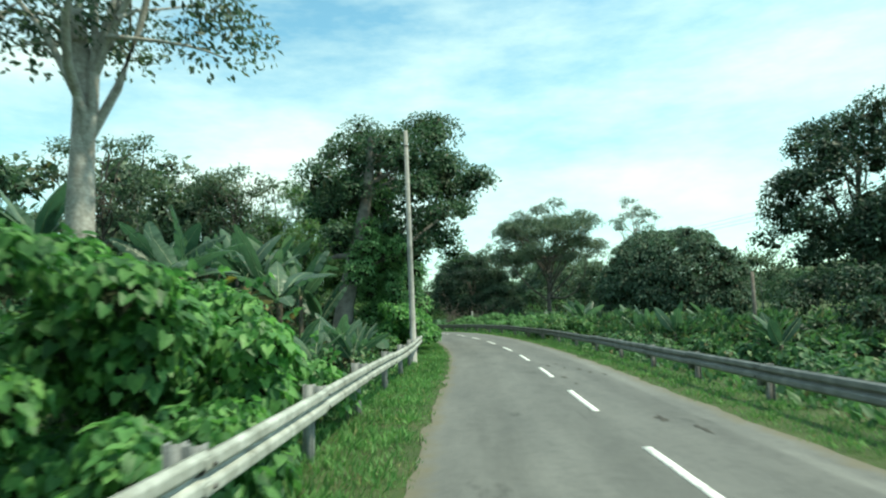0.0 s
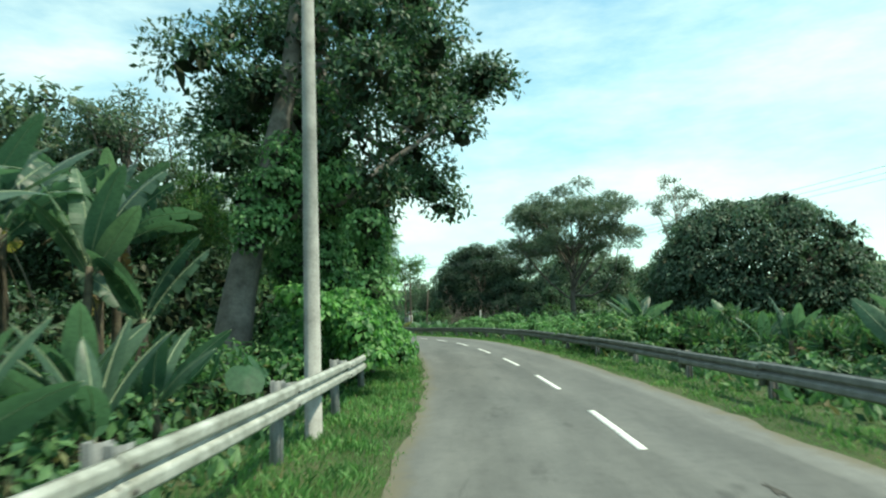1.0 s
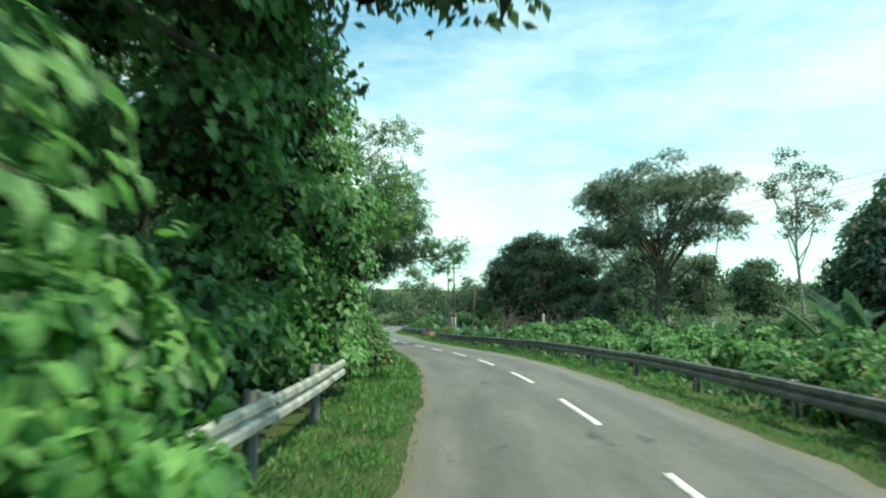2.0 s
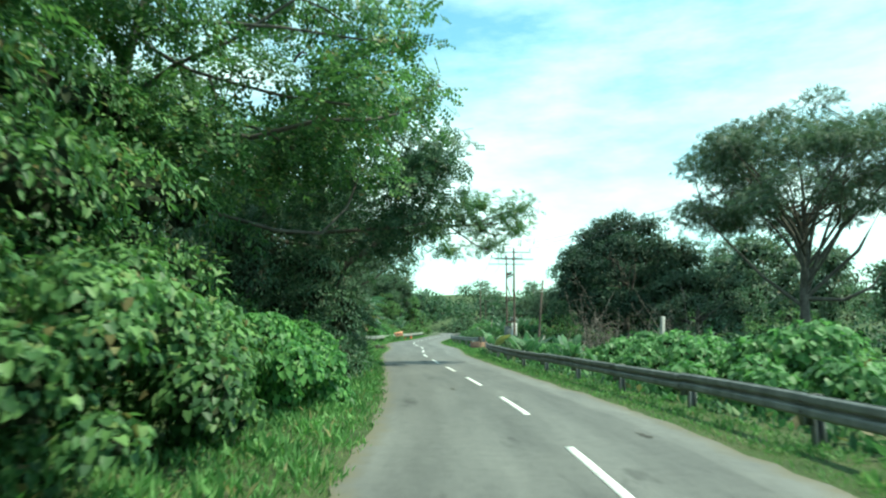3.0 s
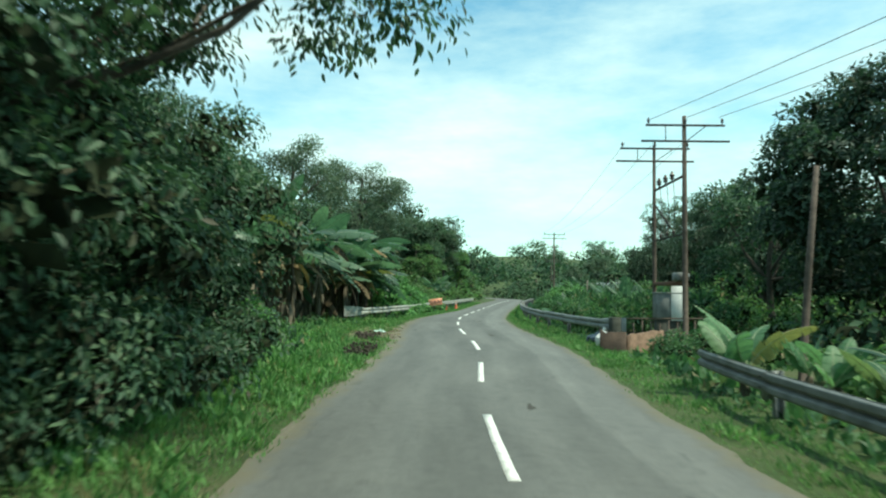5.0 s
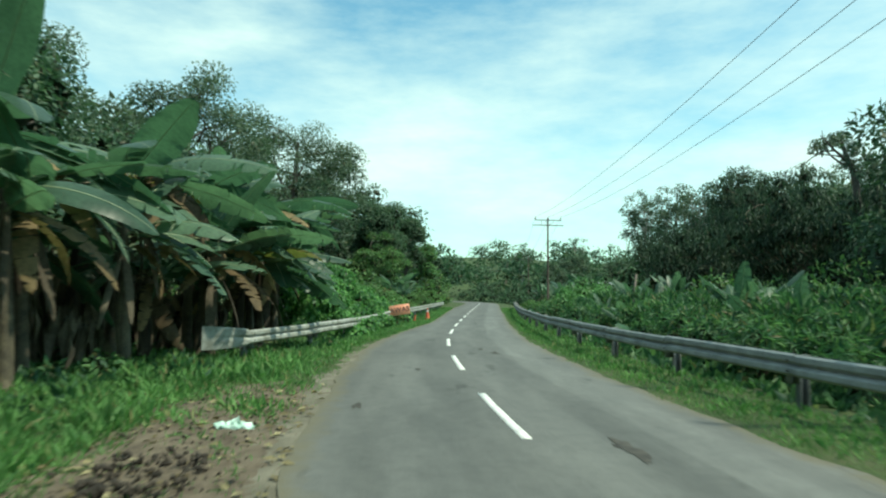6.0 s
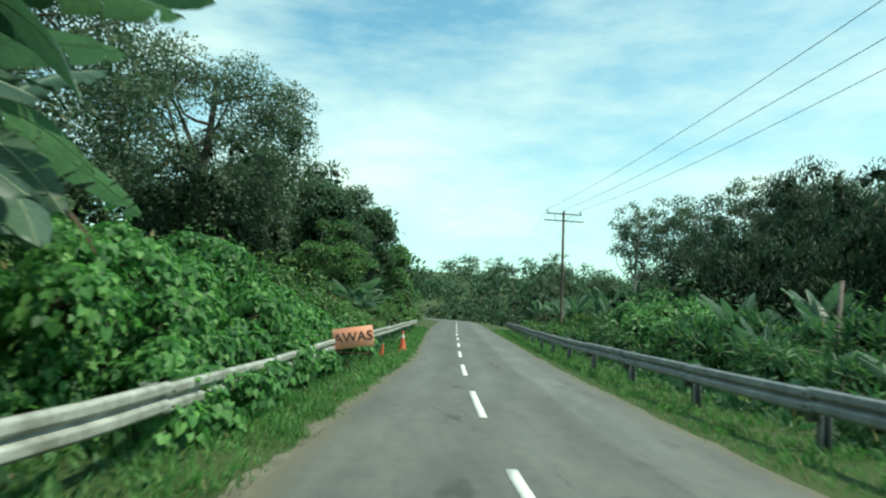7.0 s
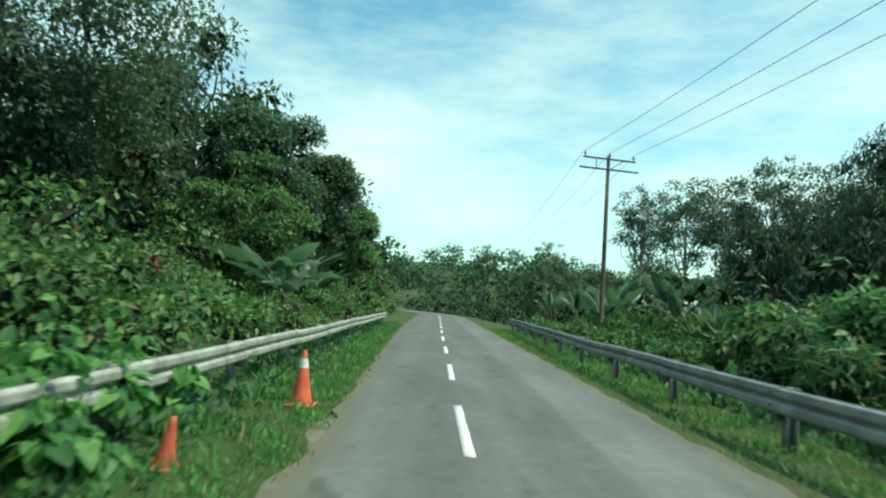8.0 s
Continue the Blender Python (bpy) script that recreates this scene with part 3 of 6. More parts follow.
def post_mesh(mat, height, half=0.055):
    """A steel channel post behind its spacer block, both a little taller than the beam."""
    pcs = [box(-half, half, 0.0, 0.012, -0.5, height), box(-half, half, 0.128, 0.14, -0.5, height), box(-half, -half + 0.01, 0.012, 0.128, -0.5, height - 0.004),
           box(-half, half, -0.15, -0.138, height - 0.42, height - 0.02), box(-half, half, -0.02, -0.008, height - 0.42, height - 0.02), box(-half, -half + 0.01, -0.138, -0.02, height - 0.42, height - 0.024)]
    v, f = join(pcs)
    return mesh_of("post", v, f, [mat])


def bolt_mesh():
    v, q = tube([(0, 0, 0), (0, -0.012, 0), (0, -0.02, 0)], [0.02, 0.02, 0.008], 6)
    flat = q[:, 2] == q[:, 3]
    return mesh_of("bolt", v, [q[~flat], q[flat][:, :3]], [M["iron"]])


BOLT = bolt_mesh()


def guardrail(label, y0, y1, d_at, side, mat, top=0.72, span=4.0, tall=-0.02, flare=None, fan=0.6):
    """side +1: on the right of the road, so that its face looks left."""
    g = thing("guardrail", label, "guardrail", group="guardrails along the road")
    postm = post_mesh(M["galv_dull"], top + tall, 0.06)
    n = int((y1 - y0) / span)
    for i in range(n + 1):
        a, b = y0 + i * span, min(y0 + (i + 1) * span + 0.12, y1)
        if b - a > 0.5:
            ys = np.linspace(a, b, 9)
            # lengths lap over one another by a plate's thickness
            ds = d_at(ys) - side * 0.007 * (i % 2)
            bm = part("beam", beam_mesh(ys, ds, top + 0.012 * math.sin(i * 2.1), side, mat), g)
            q = on_road(a + 0.1, d_at(a + 0.1) - side * 0.1)
            for dz in (0.235, 0.08):
                part("bolt", BOLT, bm, "", pose(float(q[0]), float(q[1]), float(q[2]) + top - dz, 0, 0, heading(a) + (90 if side < 0 else -90)))
        yp = a + 0.25
        if yp < y1:
            q = on_road(yp, d_at(yp) + side * 0.155)
            part("post", postm, g, "", pose(float(q[0]), float(q[1]), float(q[2]), 1.2 * math.sin(i * 3.3), 1.5 * math.sin(i * 1.7), heading(yp) + (-90 if side > 0 else 90)))
    if flare:
        end = y0 if flare < 0 else y1
        out, hs = w_profile()
        u = np.linspace(0, 1, 9)
        ys = end + flare * u * (1.2 - 0.75 * fan)
        ds = d_at(np.full(9, end)) + side * fan * u ** (2.9 - 1.5 * fan)
        V = on_road(np.broadcast_to(ys[:, None], (9, 25)), ds[:, None] - side * out[None] * (1 - u[:, None]))
        V[..., 2] += top - 0.155 + hs[None] * (1 + 0.75 * fan * u[:, None] ** 0.6)
        i, j = np.meshgrid(np.arange(8), np.arange(24), indexing="ij")
        q = np.stack([i * 25 + j, i * 25 + j + 1, (i + 1) * 25 + j + 1, (i + 1) * 25 + j], -1).reshape(-1, 4)
        V2 = V + np.array([0, 0.006, 0])
        part("end_terminal", mesh_of("end_terminal", np.concatenate([V.reshape(-1, 3), V2.reshape(-1, 3)]), np.concatenate([q, q[:, ::-1] + 225]), [mat], True), g, "flared fishtail end plate")
    return g


guardrail("long galvanised W-beam guardrail, grey and dusty", -42, 93.5, lambda y: np.interp(y, [-50, 60, 80, 94], [3.2, 3.25, 3.4, 4.3]), 1, M["galv_dull"], 0.7)
guardrail("whitish weathered W-beam guardrail half grown over by vines", -42, 44, lambda y: np.interp(y, [-50, 0, 15, 30, 44], [-4.2, -4.18, -4.22, -4.28, -4.45]), -1, M["galv_pale"], 0.95, tall=0.05)
guardrail("grey galvanised W-beam guardrail beside the outer curve", 103.5, 176, lambda y: np.interp(y, [103, 106, 112, 140, 150, 176], [4.75, 4.35, 4.1, 3.78, 3.85, 4.6]), 1, M["galv"], 0.8, flare=-1)
guardrail("pale W-beam guardrail with a flared end, vines over it", 114.2, 172, lambda y: np.interp(y, [113, 115, 117, 121, 126, 133, 140, 175], [-5.2, -4.7, -4.2, -3.6, -3.4, -3.5, -3.45, -3.45]), -1, M["galv_pale"], 0.72, flare=-1, fan=0.9)


# ---------------------------------------------------------------- leaves
LEAF = (np.array([[0, 0, 0], [0.24, 0.45, 0.07], [0, 1, -0.06], [-0.24, 0.45, 0.07]]), np.array([[0, 1, 2], [0, 2, 3]]))
LANCE = (np.array([[0, 0, 0], [0.11, 0.4, 0.03], [0, 1, -0.16], [-0.11, 0.4, 0.03]]), np.array([[0, 1, 2], [0, 2, 3]]))
HEART = (np.array([[0, 0.1, 0], [0.4, 0.02, 0.07], [0.36, 0.5, 0.06], [0, 1.05, -0.12], [-0.36, 0.5, 0.06], [-0.4, 0.02, 0.07]]),
         np.array([[0, 1, 2], [0, 2, 3], [0, 3, 4], [0, 4, 5]]))
ROUND = (np.array([[0, 0.12, 0], [0.27, -0.06, 0.05], [0.43, 0.2, 0.08], [0.3, 0.62, 0.04], [0, 1.04, -0.14], [-0.3, 0.62, 0.04], [-0.43, 0.2, 0.08], [-0.27, -0.06, 0.05]]),
         np.array([[0, 1, 2], [0, 2, 3], [0, 3, 4], [0, 4, 5], [0, 5, 6], [0, 6, 7]]))
BLADE = (np.array([[-0.04, 0, 0], [0.04, 0, 0], [0.02, 0.6, 0.06], [0, 1, -0.14]]), np.array([[0, 1, 2], [0, 2, 3]]))
OVAL = (np.array([[0, 0, 0], [0.17, 0.25, 0.05], [0.19, 0.6, 0.05], [0, 1, -0.1], [-0.19, 0.6, 0.05], [-0.17, 0.25, 0.05]]), np.array([[0, 1, 2], [0, 2, 3], [0, 3, 4], [0, 4, 5]]))
# a spray of small leaflets along a twig
_sv, _sf = [], []
for _k in range(4):
    _y = 0.1 + 0.23 * _k
    for _s in (-1, 1):
        _n = len(_sv)
        _sv += [[0, _y, 0], [_s * 0.32, _y + 0.03, -0.05], [_s * 0.16, _y + 0.2, 0.01]]
        _sf += [[_n, _n + 1, _n + 2]]
SPRAY = (np.array(_sv), np.array(_sf))


def unit(v):
    return v / (np.linalg.norm(v, axis=-1, keepdims=True) + 1e-9)


def leaf_cloud(template, P, axis, normal, size):
    """One leaf of the template at each point, as arrays."""
    tv, tf = template
    y = unit(axis)
    x = unit(np.cross(y, normal))
    z = np.cross(x, y)
    size = np.broadcast_to(size, (len(P),))[:, None, None]
    V = P[:, None] + size * (tv[None, :, 0, None] * x[:, None] + tv[None, :, 1, None] * y[:, None] + tv[None, :, 2, None] * z[:, None])
    F = tf[None] + (np.arange(len(P)) * len(tv))[:, None, None]
    return V.reshape(-1, 3), F.reshape(-1, 3)


def ball(n, r):
    v = unit(r.normal(size=(n, 3)))
    return v


def shell_leaves(template, centers, radii, count, size, r, droop=0.5, depth=0.45, floor=None, squash=0.8, loose=0.55):
    """Leaves over the outsides of many overlapping clumps."""
    centers, radii = np.asarray(centers, float), np.asarray(radii, float)
    w = radii**2 / (radii**2).sum()
    pick = r.choice(len(radii), count, p=w)
    n = ball(count, r)
    n[:, 2] = np.where(n[:, 2] < -0.35, -n[:, 2], n[:, 2])
    depth_u = 1 - depth * r.random(count) ** 1.6
    P = centers[pick] + n * (radii[pick] * depth_u)[:, None] * [1, 1, squash]
    if floor is not None:
        P[:, 2] = np.maximum(P[:, 2], floor + 0.15 * r.random(count))
    tang = ball(count, r)
    axis = unit(0.55 * n + (0.25 + loose) * tang + np.array([0, 0, -droop]))
    normal = unit(n + loose * ball(count, r) + np.array([0, 0, 0.5]))
    return leaf_cloud(template, P, axis, normal, size * r.uniform(0.65, 1.25, count))


def crown_clumps(center, radii, n, clump, r, hollow=0.55, low=-0.75):
    out = []
    while len(out) < n:
        v = ball(1, r)[0] * r.uniform(hollow, 1.0)
        if v[2] > low:
            out.append(np.asarray(center) + v * radii)
    return np.array(out), clump * r.uniform(0.7, 1.3, n)


def limb(a, b, r0, r1, r, bend=0.12, n=6):
    a, b = np.asarray(a, float), np.asarray(b, float)
    u = np.linspace(0, 1, n)[:, None]
    L = np.linalg.norm(b - a)
    w = r.normal(size=3) * bend * L
    pts = a + (b - a) * u + w * np.sin(u * np.pi) + r.normal(size=(n, 3)) * 0.012 * L * np.sin(u * np.pi)
    return tube(pts, r0 + (r1 - r0) * u[:, 0] ** 0.8, 7 if r0 > 0.12 else 5, False)


def trunk_pieces(height, r0, lean, clumps, r, fork=0.5, limbs=9, flare=0.5):
    """A tapered trunk that forks into limbs reaching for the clumps."""
    u = np.linspace(0, 1, 10)
    top = np.array([lean[0], lean[1], height])
    pts = np.stack([lean[0] * u**1.3 + 0.03 * height * np.sin(u * 5 + r0 * 9) * u, lean[1] * u**1.3, height * u - 0.25 * (1 - u)], -1)
    rad = r0 * (1 - 0.62 * u) + r0 * flare * np.exp(-u * 14)
    out = [tube(pts, rad, 12, False)]
    far = np.argsort(-np.linalg.norm(clumps - top * 0.6, axis=1))
    for k in far[:limbs]:
        h = r.uniform(fork, 1.0)
        start = np.array([np.interp(h, u, pts[:, i]) for i in range(3)])
        rr = r0 * (0.75 - 0.45 * h) * r.uniform(0.6, 1)
        out.append(limb(start, clumps[k], rr, 0.03, r))
        for _ in range(2):
            mid = start + (clumps[k] - start) * r.uniform(0.35, 0.7)
            near = clumps[np.argsort(np.linalg.norm(clumps - mid, axis=1))[r.integers(0, min(5, len(clumps)))]]
            out.append(limb(mid, near + r.normal(size=3) * 0.3, rr * 0.45, 0.02, r))
    return out


def tree(name, label, at, height, crown_c, crown_r, n_clumps, clump, n_leaves, size, mat, bark, r0, seed, template=LEAF, lean=(0, 0), fork=0.45,
         hollow=0.55, low=-0.75, droop=0.5, depth=0.5, limbs=10, group="", heart=0.0, squash=0.8):
    r = np.random.default_rng(seed)
    c, rad = crown_clumps(crown_c, np.asarray(crown_r, float), n_clumps, clump, r, hollow, low)
    ob = thing(name, label, "tree", at, group)
    part("trunk", tube_mesh("trunk", trunk_pieces(height, r0, lean, c, r, fork, limbs), bark), ob)
    leaves = shell_leaves(template, c, rad, n_leaves, size, r, droop, depth, squash=squash)
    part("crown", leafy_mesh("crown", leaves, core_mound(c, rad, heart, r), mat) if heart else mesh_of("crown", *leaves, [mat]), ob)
    return ob


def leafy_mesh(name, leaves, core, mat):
    """Leaves round a heart of near-black filler leaves, its shade painted into the colour."""
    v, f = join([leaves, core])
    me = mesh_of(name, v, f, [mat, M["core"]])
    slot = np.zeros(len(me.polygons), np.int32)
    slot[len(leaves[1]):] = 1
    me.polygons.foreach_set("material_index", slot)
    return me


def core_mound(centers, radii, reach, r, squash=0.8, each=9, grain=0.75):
    """The inside of each clump: large leaves at all angles, near-black to stand for shade."""
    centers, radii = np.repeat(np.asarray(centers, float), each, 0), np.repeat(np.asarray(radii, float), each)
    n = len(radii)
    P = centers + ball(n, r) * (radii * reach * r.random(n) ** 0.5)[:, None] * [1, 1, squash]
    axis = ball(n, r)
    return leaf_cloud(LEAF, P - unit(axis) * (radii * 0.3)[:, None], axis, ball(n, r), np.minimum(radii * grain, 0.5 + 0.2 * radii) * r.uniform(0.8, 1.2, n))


def thicket(name, label, category, y0, y1, d0, d1, height, n_clumps, n_leaves, size, mat, seed, template=HEART, clump=0.75, droop=0.5, group="", top=None, sprigs=0):
    """A bank of leaves along the road between y0 and y1, d0 (roadside) and d1; top(y) scales its height."""
    r = np.random.default_rng(seed)
    yc, dc = (y0 + y1) / 2, (d0 + d1) / 2
    at = place(yc, dc)
    inv = at.inverted()
    ys, ds = r.uniform(y0, y1, n_clumps), d0 + (d1 - d0) * r.random(n_clumps) ** 0.8
    base = on_road(ys, ds)
    hmax = height * (top(ys) if top else 1.0) * (0.62 + 0.38 * np.clip(np.abs(ds - d0) / (abs(d1 - d0) * 0.5 + 0.01), 0, 1))
    radii = clump * r.uniform(0.65, 1.2, n_clumps)
    zc = ground_z(base[:, 0], base[:, 1]) + np.maximum(0.1, (hmax - radii * 0.85)) * r.random(n_clumps) ** 0.55
    centers = np.stack([base[:, 0], base[:, 1], zc], -1) - np.array(at.translation)
    ob = thing(name, label, category, at, group)
    # filler leaves behind the outer ones, with the inner shade put into their colour
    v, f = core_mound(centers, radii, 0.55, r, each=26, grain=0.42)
    tagged(part("thicket_core", mesh_of("thicket_core", v, f, [M["core"]]), ob, "near-black filler leaves inside the thicket, shade painted into their colour"), kind="stuff")
    hang = template is HEART or template is ROUND
    v, f = shell_leaves(template, centers, radii, n_leaves, size, r, max(droop, 1.1) if hang else droop, 0.4, floor=-0.05, loose=0.4 if hang else 0.55)
    if sprigs:
        # loose shoots that stand out of the bank, with leaves along them
        k = r.integers(0, n_clumps, sprigs)
        way = unit(ball(sprigs, r) + [0, 0, 0.9])
        start = centers[k] + way * radii[k][:, None] * 0.8
        u = np.linspace(0.1, 1, 7)
        L = r.uniform(0.3, 0.75, sprigs)
        P = (start[:, None] + way[:, None] * (L[:, None] * u)[..., None] + np.array([0, 0, -0.25]) * (u**2)[None, :, None] * L[:, None, None]).reshape(-1, 3)
        v2, f2 = leaf_cloud(template, P, unit(ball(len(P), r) + [0, 0, -0.4]), unit(ball(len(P), r) + [0, 0, 0.8]), size * r.uniform(0.5, 0.9, len(P)))
        v, f = join([(v, f), (v2, f2)])
    tagged(part("foliage", mesh_of("foliage", v, f, [mat]), ob), kind="stuff")
    return ob


# ---------------------------------------------------------------- banana plants and other large-leaved plants
def banana_blade(length, width, arch, torn, r):
    """A long blade on its midrib, torn across into strips that droop by themselves."""
    n = 22
    u = np.linspace(0, 1, n)
    ang = np.radians(68) - arch * u
    step = length / (n - 1)
    ys = np.concatenate([[0], np.cumsum(np.cos(ang[:-1]) * step)])
    zs = np.concatenate([[0], np.cumsum(np.sin(ang[:-1]) * step)])
    half = width / 2 * np.clip(np.sin(np.pi * np.clip((u - 0.13) / 0.87, 0, 1) ** 0.75) ** 0.55, 0, 1)
    rib = np.stack([np.zeros(n), ys, zs], -1)
    up = np.stack([np.zeros(n), -np.sin(ang), np.cos(ang)], -1)
    tris, V = [], []
    for side in (-1, 1):
        k, sag = 2, r.uniform(0.05, 0.4) if torn else 0.15
        while k < n - 1:
            run = min(n - 1 - k, int(r.integers(1, 5)) if torn else 3)
            sag = np.clip(sag + r.normal() * (0.13 if torn else 0.03), 0.0, 0.5 if torn else 0.3)
            for j in range(k, k + run):
                a, b = j, j + 1
                def edge(i, f, tear):
                    w = half[i] * f
                    return rib[i] + np.array([side * w * math.cos(sag * 0.9), 0, 0]) + up[i] * (0.12 * w * (1 - f) - w * math.sin(sag * 0.9) * f) + np.array([0, tear, 0])
                tear = r.uniform(0.012, 0.035) * length if (torn and j == k + run - 1) else 0
                base = len(V)
                V += [rib[a], rib[b], edge(a, 0.55, 0), edge(b, 0.55, -tear * 0.5), edge(a, 1, 0), edge(b, 1, -tear)]
                tris += [[base, base + 2, base + 3], [base, base + 3, base + 1], [base + 2, base + 4, base + 5], [base + 2, base + 5, base + 3]]
            k += run
    return rib, np.array(V), np.array(tris)


def banana_plant(label, at, height, leaves, length, seed, yellow=1, dry=3, torn=True, lean=0.0, group="banana grove", upright=False, name="banana_plant", category="banana plant", reach=None):
    r = np.random.default_rng(seed)
    ob = thing(name, label, category, at, group)
    u = np.linspace(0, 1, 9)
    pts = np.stack([lean * u**2, 0.1 * np.sin(u * 3 + seed), height * u - 0.15 * (1 - u)], -1)
    part("pseudostem", tube_mesh("pseudostem", [tube(pts, 0.14 * (1 - 0.5 * u) + 0.03 * np.exp(-u * 8), 10)], M["stem"]), ob, "brown-sheathed banana stem")
    top = pts[-1]
    for i in range(leaves + yellow + dry):
        turn = math.degrees(i * 2.4 + r.uniform(-0.4, 0.4))
        L = length * r.uniform(0.75, 1.1)
        if reach is not None and r.random() < 0.72:
            turn = reach + r.uniform(-75, 75)
        brown = i >= leaves + yellow and (i - leaves - yellow) % 3 == 0
        kind = ("paddle" if name == "broad_leaved_plant" else "banana") if i < leaves else "banana_yellow" if i < leaves + yellow else "banana_dry"
        young = upright or i < (leaves * 0.25 if reach is None else 0.5)
        arch = r.uniform(0.35, 0.85) if young else r.uniform(0.9, 1.5)
        tilt0 = (r.uniform(-16, 16) if reach is None else r.uniform(-40, -8)) if young else r.uniform(-45, -2)
        if reach is not None and not young:
            arch, tilt0 = r.uniform(0.6, 1.3), r.uniform(-80, -36)
        if kind == "banana_yellow":
            arch, tilt0 = r.uniform(1.1, 1.6), r.uniform(-55, -28)
        if kind == "banana_dry":
            arch, tilt0, L = r.uniform(0.2, 0.6), r.uniform(-150, -122), L * 0.8
        broad = r.uniform(0.23, 0.3)
        if name == "broad_leaved_plant":
            broad, arch, tilt0 = r.uniform(0.27, 0.4), r.uniform(0.2, 1.2), r.uniform(-18, 18)
        roll = 0.0 if kind == "banana_dry" else r.uniform(-38, 38)
        if kind == "banana_dry" and brown:
            arch, tilt0, roll = r.uniform(1.0, 1.6), r.uniform(-85, -50), r.uniform(-40, 40)
        whole = torn and kind == "banana" and r.random() < 0.3
        rib, v, f = banana_blade(L, L * (broad if kind != "banana_dry" else r.uniform(0.15, 0.2) if brown else r.uniform(0.055, 0.11)), arch, torn and not whole and (brown or kind != "banana_dry"), r)
        me = mesh_of("leaf", v, f, [M["banana_brown" if brown else kind]])
        base = top + np.array([0, 0, -0.12 * height * r.random() - (0.25 if kind == "banana_dry" else 0)])
        lf = part("leaf", me, ob, "", pose(*base, tilt0, roll, turn))
        if kind != "banana_dry":
            part("midrib", tube_mesh("midrib", [tube(rib, 0.016 * np.linspace(1, 0.25, len(rib)), 5)], M["midrib"] if kind != "banana_yellow" else M["stem"]), lf, "pale green midrib")
    return ob


def taro_plant(at, seed, group="broad-leaved plants behind the guardrail", size=0.75):
    """Large heart leaves held up on long stalks."""
    r = np.random.default_rng(seed)
    ob = thing("elephant_ear_plant", "elephant ear plant with large green heart-shaped leaves", "plant", at, group)
    for i in range(int(r.integers(4, 7))):
        turn = i * 2.2 + r.uniform(-0.5, 0.5)
        h, out = size * r.uniform(0.9, 1.7), size * r.uniform(0.3, 0.8)
        tip = np.array([math.cos(turn) * out, math.sin(turn) * out, h])
        u = np.linspace(0, 1, 6)[:, None]
        part("stalk", tube_mesh("stalk", [tube(tip * u * [1, 1, 0] * u + tip * u * [0, 0, 1], 0.018, 5)], M["bright"]), ob)
        n = 10
        a = np.linspace(0, 2 * np.pi, 25)[:-1]
        rad = size * 0.55 * (0.75 + 0.35 * np.cos(a) - 0.34 * np.exp(-((np.abs(a - np.pi)) / 0.25) ** 2)) * (1 + 0.05 * np.sin(9 * a))
        ring = np.stack([rad * np.sin(a), rad * np.cos(a) + size * 0.12, -0.22 * np.abs(np.sin(a)) * rad - 0.1 * np.clip(np.cos(a), 0, 1) * rad], -1)
        mid = np.concatenate([ring * [0.5, 0.5, 0.35], ring, [[0, 0, 0.01]]])
        k = np.arange(24)
        tri = np.concatenate([np.stack([np.full(24, 48), k, (k + 1) % 24], -1), np.stack([k, k + 24, (k + 1) % 24 + 24], -1), np.stack([k, (k + 1) % 24 + 24, (k + 1) % 24], -1)])
        part("leaf", mesh_of("leaf", mid, tri, [M["taro"]], True), ob, "", pose(*tip, -r.uniform(35, 80), r.uniform(-30, 30), math.degrees(turn) - 90))
    return ob


# ---------------------------------------------------------------- left side, first bend
tree("white_barked_tree", "tall tree with pale peeling bark", place(11.0, -10.2, 30), 9, (0, 0, 9.5), (3.4, 3.4, 2.6), 26, 1.0, 7000, 0.2, M["grey"], M["bark_pale"], 0.42, 11, lean=(-0.5, 0.3), fork=0.6)
thicket("vine_bush", "bright green heart-leaved vine heaped over the guardrail", "bush", 3.6, 9.6, -4.9, -7.6, 2.75, 44, 9500, 0.175, M["vine"], 21, template=ROUND, clump=0.62, sprigs=50,
        top=lambda y: np.clip(1.1 - 0.05 * (y - 6), 0.8, 1.15), group="vine banks along the road")
thicket("vine_bush", "bright green vine spilling down across the guardrail to the ground", "bush", 2.6, 5.6, -4.25, -5.4, 1.15, 18, 2600, 0.16, M["vine"], 22, template=ROUND, clump=0.4, sprigs=14, group="vine banks along the road")
thicket("vine_bush", "green heart-leaved vine heaped round the foot of the pale tree", "bush", 5.5, 11.5, -7.6, -10.2, 2.3, 34, 8000, 0.16, M["vine"], 24, template=ROUND, clump=0.6, sprigs=30, group="vine banks along the road")
BAN_L = [(21.5, -9.2, 1.7, 2.3), (25.5, -10.8, 2.3, 2.4), (29, -12.5, 2.6, 2.5), (33.5, -15.0, 3.0, 2.6), (39, -18, 3.2, 2.7), (24, -14.5, 2.6, 2.5), (19.5, -12.0, 2.3, 2.4), (28.2, -8.9, 1.2, 1.8), (18, -16, 2.9, 2.6), (29.4, -10.0, 2.5, 2.2), (31.6, -11.4, 2.9, 2.3), (27.2, -9.6, 1.9, 2.2)]
for i, (y, d, h, L) in enumerate(BAN_L):
    banana_plant("banana plant with arching green leaves, some yellowed", place(y, d), h * 1.55, 8, L * 1.2, 100 + i, yellow=1 if i % 2 == 0 else 0, dry=3, group="banana plants by the first bend", upright=i % 3 != 0)
